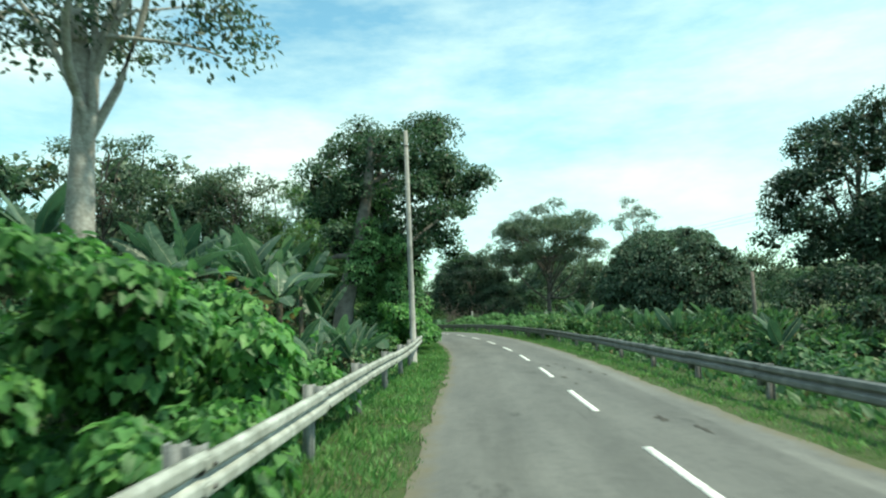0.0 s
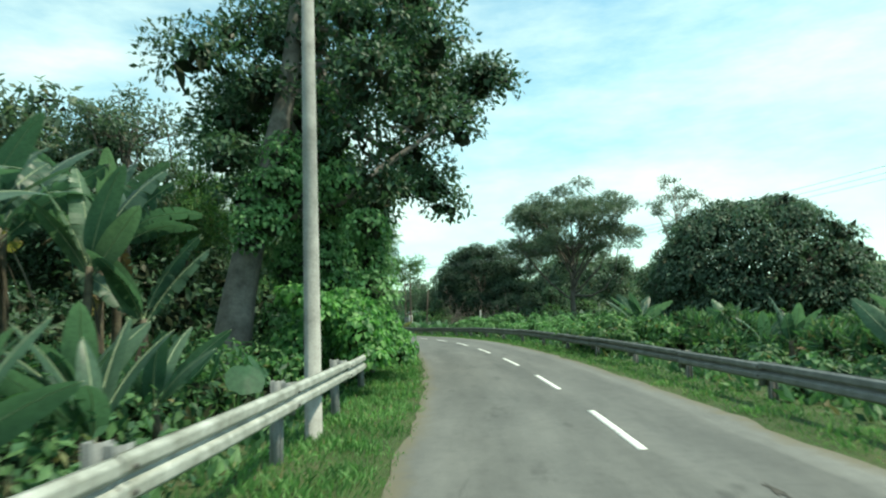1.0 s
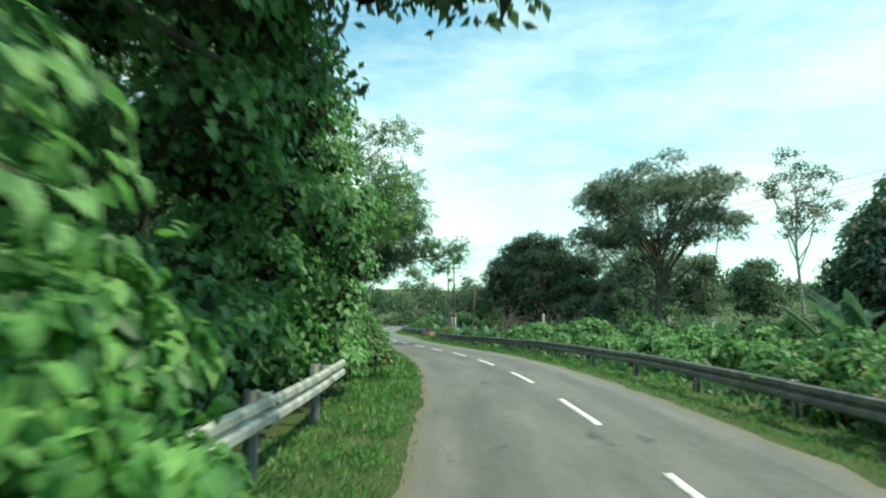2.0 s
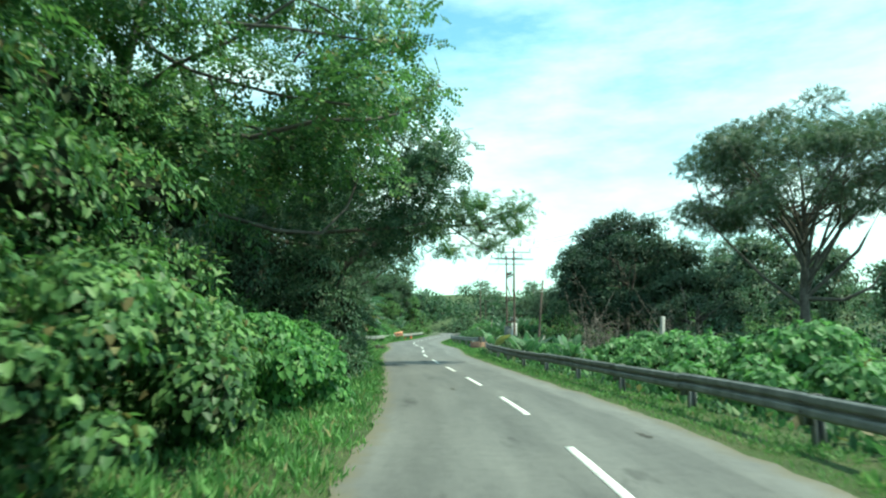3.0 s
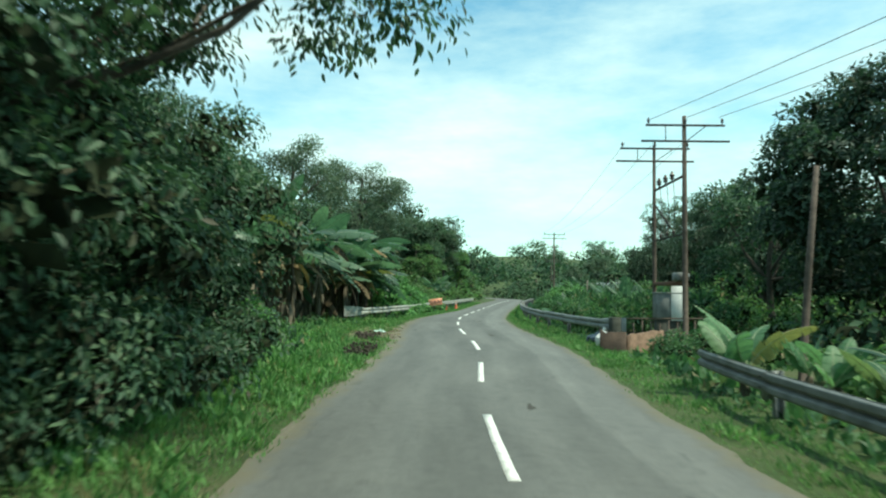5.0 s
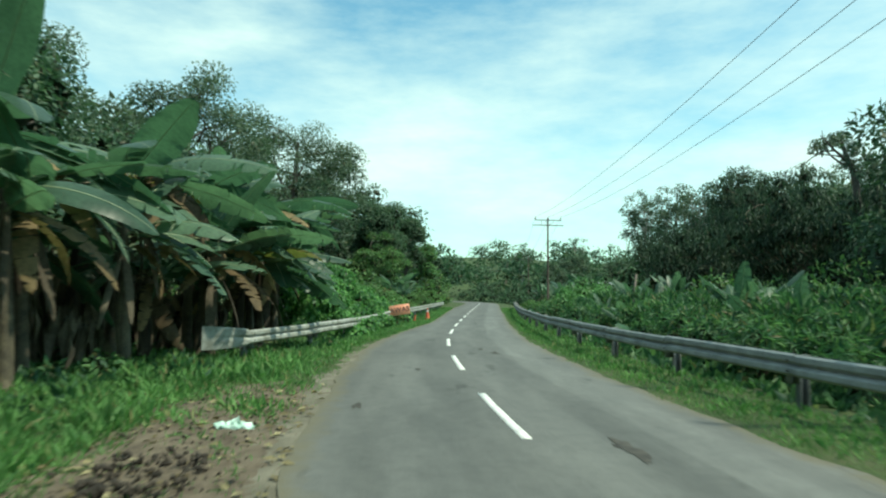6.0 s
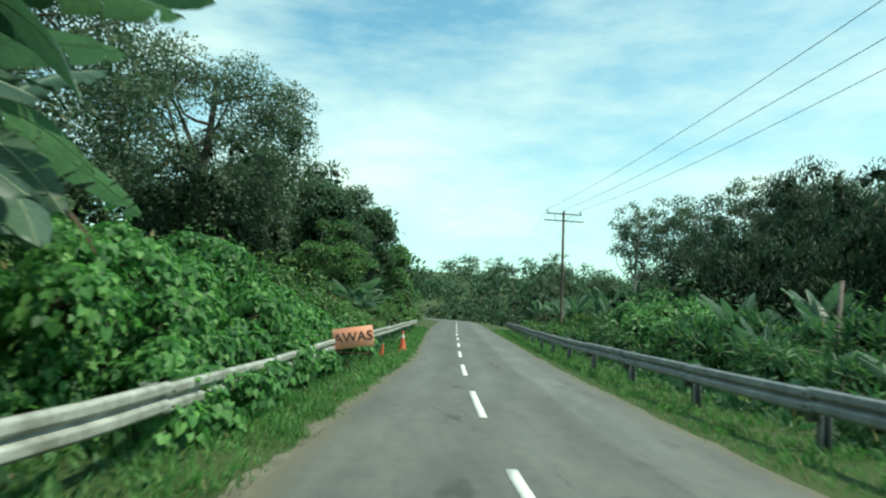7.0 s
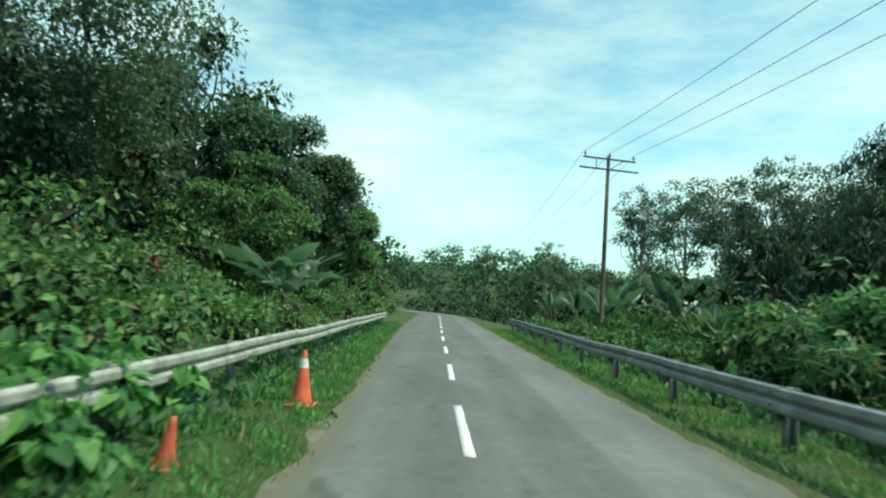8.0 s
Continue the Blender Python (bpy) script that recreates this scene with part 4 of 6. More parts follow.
for i, (y, d, h) in enumerate([(18.4, -6.0, 0.55), (19.8, -6.6, 0.7), (17.0, -6.8, 0.6), (21.4, -6.2, 0.5), (22.6, -7.2, 0.7), (18.8, -7.8, 0.8), (24.2, -6.8, 0.5)]):
    banana_plant("young banana plant with broad pale green leaves behind the guardrail", place(y, d, 50 * i), h, 6, 1.6, 700 + i, yellow=0, dry=0, torn=False, group="banana plants by the first bend", upright=True)

taro_plant(place(25.6, -6.1, 40), 61, group="banana plants by the first bend", size=0.75)

big = tree("roadside_tree", "large dark-leaved roadside tree hung with creepers", place(33.4, -8.6), 12, (3.2, 3.2, 8.8), (5.3, 6.4, 5.0), 90, 1.3, 34000, 0.25, M["forest"], M["bark_grey"], 0.55, 31, heart=0.5, lean=(2.2, 0.6), fork=0.4, depth=0.6, limbs=14)
thicket("hanging_creeper", "curtain of creepers hanging from the roadside tree", "creeper", 32.0, 46.5, -4.35, -7.8, 10.2, 175, 36000, 0.145, M["vine_pale"], 33, clump=0.85, droop=0.9, sprigs=80,
        top=lambda y: np.clip(1.08 - 0.045 * np.abs(y - 38), 0.5, 1.05))
thicket("creeper_bank", "fresh green creeper bank over the guardrail", "bush", 28.9, 35.6, -3.7, -6.0, 2.7, 50, 9500, 0.17, M["vine"], 34, template=ROUND, clump=0.58, sprigs=50, group="vine banks along the road")
thicket("creeper_bank", "green creeper bank behind the guardrail", "bush", 35.0, 47, -4.6, -7.0, 3.0, 60, 10500, 0.16, M["vine"], 37, template=ROUND, clump=0.6, sprigs=40, group="vine banks along the road")
thicket("creeper_bank", "green creeper bank beside the grass verge", "bush", 45.5, 50, -4.6, -7.2, 2.6, 30, 7000, 0.15, M["creeper"], 35, clump=0.7, sprigs=20, group="vine banks along the road")

for y, d, h, sd_ in ((50, -17, 12, 681), (58, -21, 14, 682), (42, -24, 13, 683)):
    tree("sparse_tree", "tall thin tree with open small-leaved branches", place(y, d), h, (0, 0, h * 0.85), (3.6, 3.6, 3.8), 32, 0.95, 4200, 0.28, M["grey"], M["bark"], 0.17, sd_, depth=0.85, limbs=18, group="thin trees behind the bend")

# concrete pole behind the first rail
pole = thing("utility_pole", "tall round grey concrete utility pole behind the guardrail", "pole", place(24.06, -4.42))
part("shaft", tube_mesh("shaft", [tube([(0, 0, -0.4), (0, 0, 4), (0, 0, 9.6)], [0.135, 0.115, 0.085], 14)], M["concrete"]), pole)
part("collar", tube_mesh("collar", [tube([(0, 0, 8.9), (0, 0, 8.98)], 0.1, 14)], M["iron"]), pole)

# ---------------------------------------------------------------- left side, between the bends
thicket("vine_bank", "dense green vine bank at the edge of the verge", "bush", 49, 59.5, -3.95, -7.2, 2.7, 80, 30000, 0.12, M["creeper"], 41, clump=0.6, sprigs=70, group="vine banks along the road")
thicket("vine_bush", "bright green rounded bush of heart-shaped vine leaves", "bush", 60.6, 66.0, -3.6, -6.6, 2.15, 42, 18000, 0.118, M["vine"], 42, template=ROUND, clump=0.55, sprigs=40, group="vine banks along the road")
thicket("vine_bush", "pale green vine bush at the edge of the verge", "bush", 66.6, 69.0, -4.1, -6.4, 1.8, 16, 7000, 0.135, M["vine"], 43, template=ROUND, clump=0.55, sprigs=26, group="vine banks along the road")
thicket("shaded_thicket", "dark shaded thicket under the overhanging trees", "thicket", 68.5, 94, -3.75, -8.2, 5.4, 135, 36000, 0.14, M["forest"], 44, clump=0.95, template=OVAL, droop=0.8, sprigs=40)
thicket("shaded_thicket", "low dark green leaves at the foot of the trees", "thicket", 67.5, 94, -3.7, -6.8, 2.2, 110, 24000, 0.125, M["forest"], 47, clump=0.75, template=OVAL, droop=0.9, sprigs=60)
thicket("hanging_foliage", "dark foliage hanging low beside the lane", "foliage", 85, 94.5, -3.9, -7.0, 6.6, 60, 17000, 0.14, M["forest"], 48, clump=0.9, template=LEAF, droop=0.9, sprigs=30)
thicket("creeper_wall", "tall wall of pale green creepers below the trees", "creeper", 51, 69, -6.6, -10.0, 7.2, 110, 24000, 0.18, M["creeper"], 46, clump=1.0, template=OVAL, droop=0.9, sprigs=60)
thicket("shaded_thicket", "dark shaded thicket behind the vine bank", "thicket", 48, 72, -7.0, -10.5, 4.4, 110, 20000, 0.2, M["creeper"], 45, clump=1.05, template=LEAF, droop=0.7)
for i, (y, d) in enumerate([(47.6, -8.6), (49.5, -9.8), (52.0, -9.2)]):
    banana_plant("young banana plant among the creepers", place(y, d, 50 * i), 1.9, 5, 1.8, 140 + i, yellow=0, dry=0, group="banana plants by the first bend")
OVER = [(55, -12.5, 11, (1.5, 0, 8.6), (6.2, 6.0, 4.4), 301), (66, -10.0, 11, (2.6, 0.5, 8.2), (6.6, 6.0, 3.9), 302), (76.5, -8.2, 10, (3.6, 0.5, 7.4), (5.6, 5.8, 3.3), 303), (86, -9.5, 10, (1.5, 0, 7.0), (5.6, 5.6, 4.4), 304)]
tree("overhanging_tree", "slender leaning tree whose drooping crown hangs over the lane", place(88, -7.5, heading(88)), 6.5, (4.3, 0, 6.1), (2.5, 3.2, 2.1), 30, 0.8, 8000, 0.16, M["forest"], M["bark"], 0.16, 305, template=OVAL, lean=(2.4, 0), fork=0.5, depth=0.8, droop=1.1, limbs=8, group="trees overhanging the road")
for y, d, h, cc, cr_, sd_ in OVER:
    tree("overhanging_tree", "dark tree whose feathery branches overhang the road", place(y, d, heading(y)), h, cc, cr_, 60, 1.25, 6000, 0.52, M["creeper"] if y < 70 else M["forest"], M["bark"], 0.26, sd_, template=SPRAY, lean=(1.0, 0), fork=0.45, depth=0.65, droop=0.8, limbs=8, group="trees overhanging the road")
# the long bough that reaches out over the lane
r_b = np.random.default_rng(5)
bough = thing("overhanging_tree", "leaning tree with a long leafy bough out over the lane", "tree", place(79, -5.5, heading(79)), "trees overhanging the road")
tips = np.array([[5.2, 0.5, 6.1], [6.4, -0.5, 6.7], [7.4, 0.8, 6.4], [8.4, 0.0, 6.8], [9.2, 0.9, 6.3], [7.9, 1.6, 5.6], [6.0, 1.4, 5.3], [4.2, -0.8, 6.4], [3.2, 0.6, 6.8], [9.0, -0.9, 7.1], [7.0, -1.4, 7.2]])
pcs = [tube([(0, 0, -0.2), (0.3, 0, 2.5), (1.2, 0.1, 4.6), (3.0, 0.2, 5.9), (5.5, 0.3, 6.4), (8.2, 0.4, 6.6)], [0.24, 0.2, 0.16, 0.11, 0.07, 0.03], 9, False)]
for tp in tips:
    pcs.append(limb((tp[0] - 2.0, 0.2, 5.2 + 0.15 * tp[0]), tp, 0.05, 0.012, r_b))
part("trunk", tube_mesh("trunk", pcs, M["bark"]), bough)
v, f = shell_leaves(SPRAY, tips, np.full(len(tips), 0.95), 1900, 0.34, r_b, 0.7, 1.0)
part("crown", mesh_of("crown", v, f, [M["creeper"]]), bough)

# ---------------------------------------------------------------- left side, banana grove and hedge
GROVE = [(98.0, -9.8, 3.3, 2.7), (101.0, -9.2, 3.8, 2.9), (104.6, -8.6, 4.2, 3.0), (107.6, -8.8, 4.3, 3.1), (110.4, -7.8, 3.6, 3.1), (113.0, -8.2, 4.0, 3.2), (115.4, -6.4, 3.3, 3.2), (117.8, -5.6, 3.0, 3.1), (122.2, -7.4, 4.0, 3.1), (120.4, -6.9, 3.4, 3.2), (124.0, -8.4, 3.8, 2.8), (115.0, -6.0, 2.8, 3.1), (119.4, -7.2, 3.7, 3.0),
         (121.4, -6.9, 2.9, 2.8), (106.0, -11.6, 4.4, 3.2), (109.6, -12.0, 4.6, 3.2), (113.8, -11.6, 4.7, 3.2), (117.6, -10.2, 4.4, 3.1), (102.5, -12.6, 4.0, 3.1), (98.8, -12.8, 3.6, 2.9), (122.6, -9.2, 3.8, 2.9), (109.2, -7.4, 3.2, 2.6), (112.0, -6.8, 2.9, 2.5), (104.0, -8.0, 3.4, 2.5), (116.4, -8.8, 2.4, 2.8), (117.0, -5.9, 2.6, 3.2), (114.4, -7.4, 2.2, 3.0), (111.6, -9.4, 3.0, 3.1), (118.6, -7.6, 4.3, 3.2), (102.2, -8.8, 3.7, 2.8), (116.2, -7.0, 4.5, 3.4), (113.2, -7.5, 4.5, 3.4), (119.8, -7.6, 4.7, 3.2), (110.6, -8.7, 4.7, 3.4), (117.6, -8.6, 5.2, 3.3), (107.4, -9.8, 4.9, 3.3), (118.4, -6.0, 4.3, 3.1), (120.8, -5.9, 4.5, 3.0), (122.6, -6.4, 3.6, 2.8)]
for i, (y, d, h, L) in enumerate(GROVE):
    banana_plant("banana plant with broad torn leaves and brown hanging dead ones", place(y, d), h, 7, L, 200 + i, yellow=1 if i % 5 == 0 and y < 117.9 else 0, dry=7 if i % 2 else 6, reach=-125)
for y, d, h, sd_ in ((104, -16.0, 9.0, 661), (111, -15.0, 9.5, 662), (118, -14.0, 9.0, 663), (124.5, -12.0, 7.5, 664), (98, -15.5, 8.5, 665)):
    tree("forest_tree", "leafy dark green tree close behind the banana grove", place(y, d), h * 0.8, (0, 0, h * 0.6), (h * 0.42, h * 0.42, h * 0.46), 60, 1.15, 12000, 0.26, M["forest"], M["bark"], 0.24, sd_, depth=0.6, limbs=8, heart=0.5, group="forest behind the road")
thicket("dead_banana_leaves", "curtain of dry brown leaves hanging between the banana stems", "dead leaves", 99, 122.5, -7.6, -11.5, 3.2, 90, 4200, 0.95, M["banana_dry"], 57, clump=0.8, template=LANCE, droop=3.0)
thicket("undergrowth", "low dark undergrowth below the banana plants", "undergrowth", 97, 124, -6.6, -13.5, 0.9, 70, 7000, 0.2, M["weed"], 51, clump=0.5, template=LEAF)
for i, (y, d) in enumerate([(95.5, -7.4), (96.8, -8.6), (98.2, -7.2), (94.2, -8.8)]):
    taro_plant(place(y, d, 63 * i), 560 + i, group="banana grove", size=0.8)
thicket("undergrowth", "leafy green shrubs at the start of the grove", "undergrowth", 93.5, 103.0, -7.0, -9.8, 2.1, 52, 12000, 0.17, M["vine"], 60, clump=0.5, template=LEAF, sprigs=60)
thicket("undergrowth", "tall weeds beside the grass verge", "undergrowth", 88, 103, -6.6, -10.5, 1.0, 75, 15000, 0.14, M["weed"], 52, clump=0.45, sprigs=60)
thicket("vine_hedge", "bright green vine hedge climbing over the guardrail", "hedge", 122.8, 137, -4.1, -7.6, 3.4, 100, 27000, 0.15, M["vine"], 53, template=ROUND, clump=0.65, sprigs=70, group="vine banks along the road",
        top=lambda y: np.interp(y, [123, 126, 129, 133, 137], [0.75, 1.0, 1.0, 0.8, 0.6]))
thicket("vine_bush", "green vine draped over the pale guardrail", "bush", 122.5, 131.0, -3.2, -4.6, 1.25, 40, 6500, 0.14, M["vine"], 59, template=ROUND, clump=0.42, sprigs=30, group="vine banks along the road")
thicket("vine_bush", "large-leaved vine spilling over the pale guardrail", "bush", 136.2, 139.6, -3.1, -4.6, 0.95, 14, 900, 0.2, M["vine"], 58, template=ROUND, clump=0.36, sprigs=16, group="vine banks along the road")
thicket("vine_hedge", "green creeper hedge behind the guardrail", "hedge", 137, 170, -4.5, -8.5, 2.6, 110, 26000, 0.18, M["creeper"], 54, clump=0.8, template=LEAF, sprigs=120, group="vine banks along the road",
        top=lambda y: np.interp(y, [137, 143, 149, 152, 158, 162, 170], [1.15, 1.0, 1.1, 0.5, 0.5, 0.9, 1.0]))
tree("round_tree", "tall dark green tree with a dense rounded crown", place(167, -10.0), 8.5, (0, 0, 7.6), (2.7, 3.0, 4.0), 44, 1.1, 17000, 0.26, M["forest"], M["bark"], 0.25, 61, heart=0.6)
tree("round_tree", "slender dark green tree beside the taller one", place(172, -7.6), 7.5, (0, 0, 7.2), (1.7, 1.9, 3.6), 26, 0.9, 9500, 0.26, M["forest"], M["bark"], 0.2, 62, heart=0.6)
tree("round_tree", "leafy tree with yellow-green foliage", place(159, -8.6), 4.4, (0, 0, 3.8), (2.9, 3.8, 3.3), 40, 0.8, 13000, 0.2, M["creeper"], M["bark"], 0.2, 63, heart=0.6, hollow=0.3)
tree("round_tree", "small tree with bright yellow-green leaves", place(176, -6.3), 5.5, (0, 0, 4.9), (1.6, 2.2, 2.6), 24, 0.8, 7000, 0.24, M["bright"], M["bark"], 0.15, 64, heart=0.6)
tree("grey_leaved_tree", "tall grey-green tree with small leaves", place(151, -14.5), 14, (0, 0, 9.6), (5.8, 6.2, 6.4), 100, 1.35, 32000, 0.23, M["grey"], M["bark"], 0.35, 65, depth=0.65)
tree("grey_leaved_tree", "tall grey-green tree behind the hedge", place(138, -17.5), 14, (0, 0, 9.4), (6.0, 6.2, 6.0), 90, 1.35, 28000, 0.23, M["grey"], M["bark"], 0.35, 66, depth=0.65)
tree("grey_leaved_tree", "tall grey-green tree behind the banana grove", place(132, -27), 17, (0, 0, 12.5), (6.0, 6.0, 6.0), 70, 1.4, 18000, 0.27, M["grey"], M["bark"], 0.35, 67, depth=0.65)
for i, (y, d) in enumerate([(154.0, -5.6), (156.0, -6.6)]):
    banana_plant("banana plant with arching green leaves behind the guardrail", place(y, d, 70 * i), 1.5 + 0.5 * i, 10, 2.5, 244 + i, yellow=0, dry=1, reach=None)
r_c = np.random.default_rng(71)
c_red = on_road(143.0, -5.3)
P = np.array([c_red[0], c_red[1], 0]) + r_c.normal(size=(60, 3)) * [0.35, 0.35, 0.18] + [0, 0, 1.95]
v, f = leaf_cloud(LEAF, P, unit(ball(60, r_c) + [0, 0, -0.2]), ball(60, r_c), r_c.uniform(0.08, 0.16, 60))
tagged(new("red_leaves", mesh_of("red_leaves", v, f, [M["red_leaf"]])), "dull red young leaves among the green hedge", "leaves", kind="stuff")
for i, (y, d) in enumerate([(164.5, -6.7), (168.0, -8.0)]):
    banana_plant("banana plant with narrow upright leaves behind the guardrail", place(y, d, 90 * i), 1.5 + 0.9 * i, 10, 2.3 + 0.5 * i, 240 + i, yellow=0, dry=1, upright=True)

# ---------------------------------------------------------------- right side, first bend
tree("mango_tree", "broad dome-shaped mango tree with dense drooping leaves", place(54.5, 21.3), 4.5, (0, 0, 3.6), (6.5, 6.5, 5.7), 400, 1.05, 52000, 0.31, M["mango"], M["bark"], 0.4, 71, heart=0.85, hollow=0.86, low=-0.65, droop=1.1, depth=0.35, limbs=16)
tree("dark_tree", "dark glossy-leaved tree behind the guardrail", place(33.5, 21.0), 10, (0, 0, 7.4), (5.2, 5.0, 6.2), 90, 1.25, 32000, 0.26, M["dark"], M["bark"], 0.28, 72, depth=0.5, heart=0.45)
tree("dark_tree", "low dark tree behind the guardrail", place(25, 23), 5, (0, 0, 4.0), (3.6, 3.8, 3.4), 36, 1.1, 9000, 0.28, M["dark"], M["bark"], 0.25, 73)
BAN_R = [(41.5, 10.4, 1.3, 2.2), (43, 12.2, 1.4, 2.3), (50.0, 10.4, 1.5, 2.2), (47, 9.4, 0.9, 1.7), (36.8, 9.0, 0.9, 1.7), (31, 9.6, 1.0, 1.8), (26, 8.2, 0.8, 1.6), (57, 9.6, 1.0, 1.8), (38, 12.5, 1.3, 2.0), (21, 8.8, 0.9, 1.7), (33.5, 11.8, 1.2, 1.9), (45, 10.6, 1.2, 2.1), (34.5, 8.6, 1.0, 1.8), (40, 8.8, 1.0, 1.9), (29, 8.0, 0.9, 1.7), (53, 11.6, 1.4, 2.1)]
for i, (y, d, h, L) in enumerate(BAN_R):
    if i % 5 in (1, 3):
        continue
    banana_plant("young banana plant with upright pale green leaves", place(y, d, 77 * i), h * 1.1, 6, L * (0.85 + 0.1 * (i % 4)), 160 + i, yellow=0, dry=1, torn=i % 2 == 0, group="banana plants beyond the guardrail", upright=True)
thicket("creeper_mound", "leafy creeper mound heaped over the guardrail", "bush", 38, 43.5, 3.5, 6.2, 1.75, 30, 9000, 0.14, M["bright"], 81, clump=0.55, sprigs=30, group="creepers beyond the guardrail")
thicket("creeper_mound", "trailing green creeper behind the guardrail", "bush", 43.5, 61, 4.4, 8.6, 1.85, 70, 12500, 0.18, M["vine_pale"], 82, clump=0.6, sprigs=80, top=lambda y: 0.65 + 0.4 * np.sin(y * 0.8) ** 2, group="creepers beyond the guardrail")
thicket("creeper_mound", "bright broad-leaved creeper mound behind the guardrail", "bush", 60, 76, 4.7, 9.0, 2.25, 76, 13000, 0.19, M["vine_pale"], 83, clump=0.7, sprigs=90, top=lambda y: 0.62 + 0.4 * np.sin(y * 0.75 + 1.0) ** 2, group="creepers beyond the guardrail")
thicket("undergrowth", "tall ginger stems and reeds behind the guardrail", "undergrowth", 22, 56, 7.4, 13.0, 2.3, 90, 9000, 0.42, M["weed"], 87, clump=0.6, template=LANCE, droop=-0.6, sprigs=160)
thicket("dark_thicket", "dense dark thicket below the glossy-leaved tree", "thicket", 17, 31, 12.5, 20, 4.6, 75, 16000, 0.24, M["dark"], 86, clump=1.15, template=LEAF, droop=0.8, sprigs=20)
thicket("undergrowth", "weeds and shoots behind the guardrail", "undergrowth", -4, 38, 4.4, 9.5, 1.0, 90, 15000, 0.18, M["weed"], 84, clump=0.5, sprigs=60)
thicket("undergrowth", "green undergrowth at the foot of the dark trees", "undergrowth", 72, 100, 7.0, 13.0, 1.3, 70, 13000, 0.2, M["creeper"], 85, clump=0.7, sprigs=40)
r_t = np.random.default_rng(12)
for i in range(24):
    banana_plant("broad-leaved plant with upright pale green paddle leaves", place(79 + 15.0 * (i / 23) + r_t.uniform(-0.5, 0.5), r_t.uniform(4.7, 7.2), r_t.uniform(0, 360)), r_t.uniform(0.25, 0.55), 6, r_t.uniform(0.9, 1.55), 500 + i, 0, 0, True, 0.0,
                 "broad-leaved plants behind the guardrail", True, "broad_leaved_plant", "plant")
for i, (y, d) in enumerate([(84.5, 7.2), (88, 6.8), (78, 8.0), (92, 7.6)]):
    banana_plant("young banana plant with upright pale green leaves", place(y, d, 77 * i), 0.8, 5, 1.5, 180 + i, yellow=0, dry=0, torn=False, group="banana plants beyond the guardrail")

tree("dark_tree", "large round dark green tree with a dense crown", place(108, 19.6), 7, (0, 0, 6.6), (6.0, 6.2, 6.0), 110, 1.4, 36000, 0.3, M["dark"], M["bark"], 0.4, 74, heart=0.7, depth=0.45, hollow=0.7)
tree("umbrella_tree", "tall spreading rain tree with an open umbrella crown", place(97, 28.4), 12, (0, 0, 13.4), (9.2, 9.2, 6.0), 130, 1.5, 21000, 0.46, M["rain_tree"], M["bark"], 0.42, 75, template=SPRAY, hollow=0.55, low=-0.5, fork=0.32, depth=0.6, limbs=30, squash=0.62)
tree("sparse_tree", "slender half-bare tree with thin pale foliage", place(92, 41.5), 15, (0, 0, 14.5), (4.2, 4.2, 5.0), 36, 1.0, 3600, 0.32, M["grey"], M["bark_pale"], 0.2, 76, depth=0.9, limbs=22)
tree("dark_tree", "mid-height dark tree beside the rain tree", place(100, 22), 5, (0, 0, 3.6), (3.8, 3.6, 3.4), 44, 1.05, 12000, 0.24, M["grey"], M["bark"], 0.3, 77, heart=0.6)

stump = thing("concrete_post", "old grey concrete post leaning among creepers", "post", place(75, 8.5) @ pose(0, 0, 0, 0, 3, 20))
v, f = join([box(-0.075, 0.075, -0.075, 0.075, -0.4, 2.75, 0.015)])
part("shaft", mesh_of("shaft", v, f, [M["concrete"]]), stump)

# dead branches heaped at the foot of the dark tree
r_d = np.random.default_rng(3)
pcs = []
for i in range(80):
    a_ = np.array([r_d.uniform(-4.2, 4.2), r_d.uniform(-3.0, 3.0), r_d.uniform(0, 1.2)])
    b_ = a_ + np.array([r_d.normal() * 1.3, r_d.normal() * 1.2, abs(r_d.normal()) * 2.0 + 0.4])
    pcs.append(limb(a_, b_, 0.024, 0.006, r_d, 0.07))
    for _ in range(4):
        c_ = a_ + (b_ - a_) * r_d.uniform(0.4, 0.9)
        pcs.append(limb(c_, c_ + r_d.normal(size=3) * 0.6, 0.015, 0.005, r_d, 0.2, 4))
solo("brushwood", tube_mesh("brushwood", pcs, M["dead_wood"]), "heap of dry grey-brown dead branches", "brushwood", place(91, 13.6), kind="stuff")


# ---------------------------------------------------------------- poles and wires
def crossarm(z, x0, x1, y, mat, ins, h=0.1):
    v, f = join([box(x0, x1, y - 0.045, y + 0.045, z - h / 2, z + h / 2, 0.008)])
    return mesh_of("crossarm", v, f, [mat]), ins


def insulator_mesh():
    prof = [(0, 0.018), (0.06, 0.018), (0.065, 0.055), (0.1, 0.05), (0.11, 0.03), (0.13, 0.06), (0.17, 0.055), (0.18, 0.03), (0.22, 0.035), (0.24, 0.01)]
    return tube_mesh("insulator", [tube([(0, 0, z) for z, _ in prof], [q for _, q in prof], 10)], M["ceramic"])


INSULATOR = insulator_mesh()


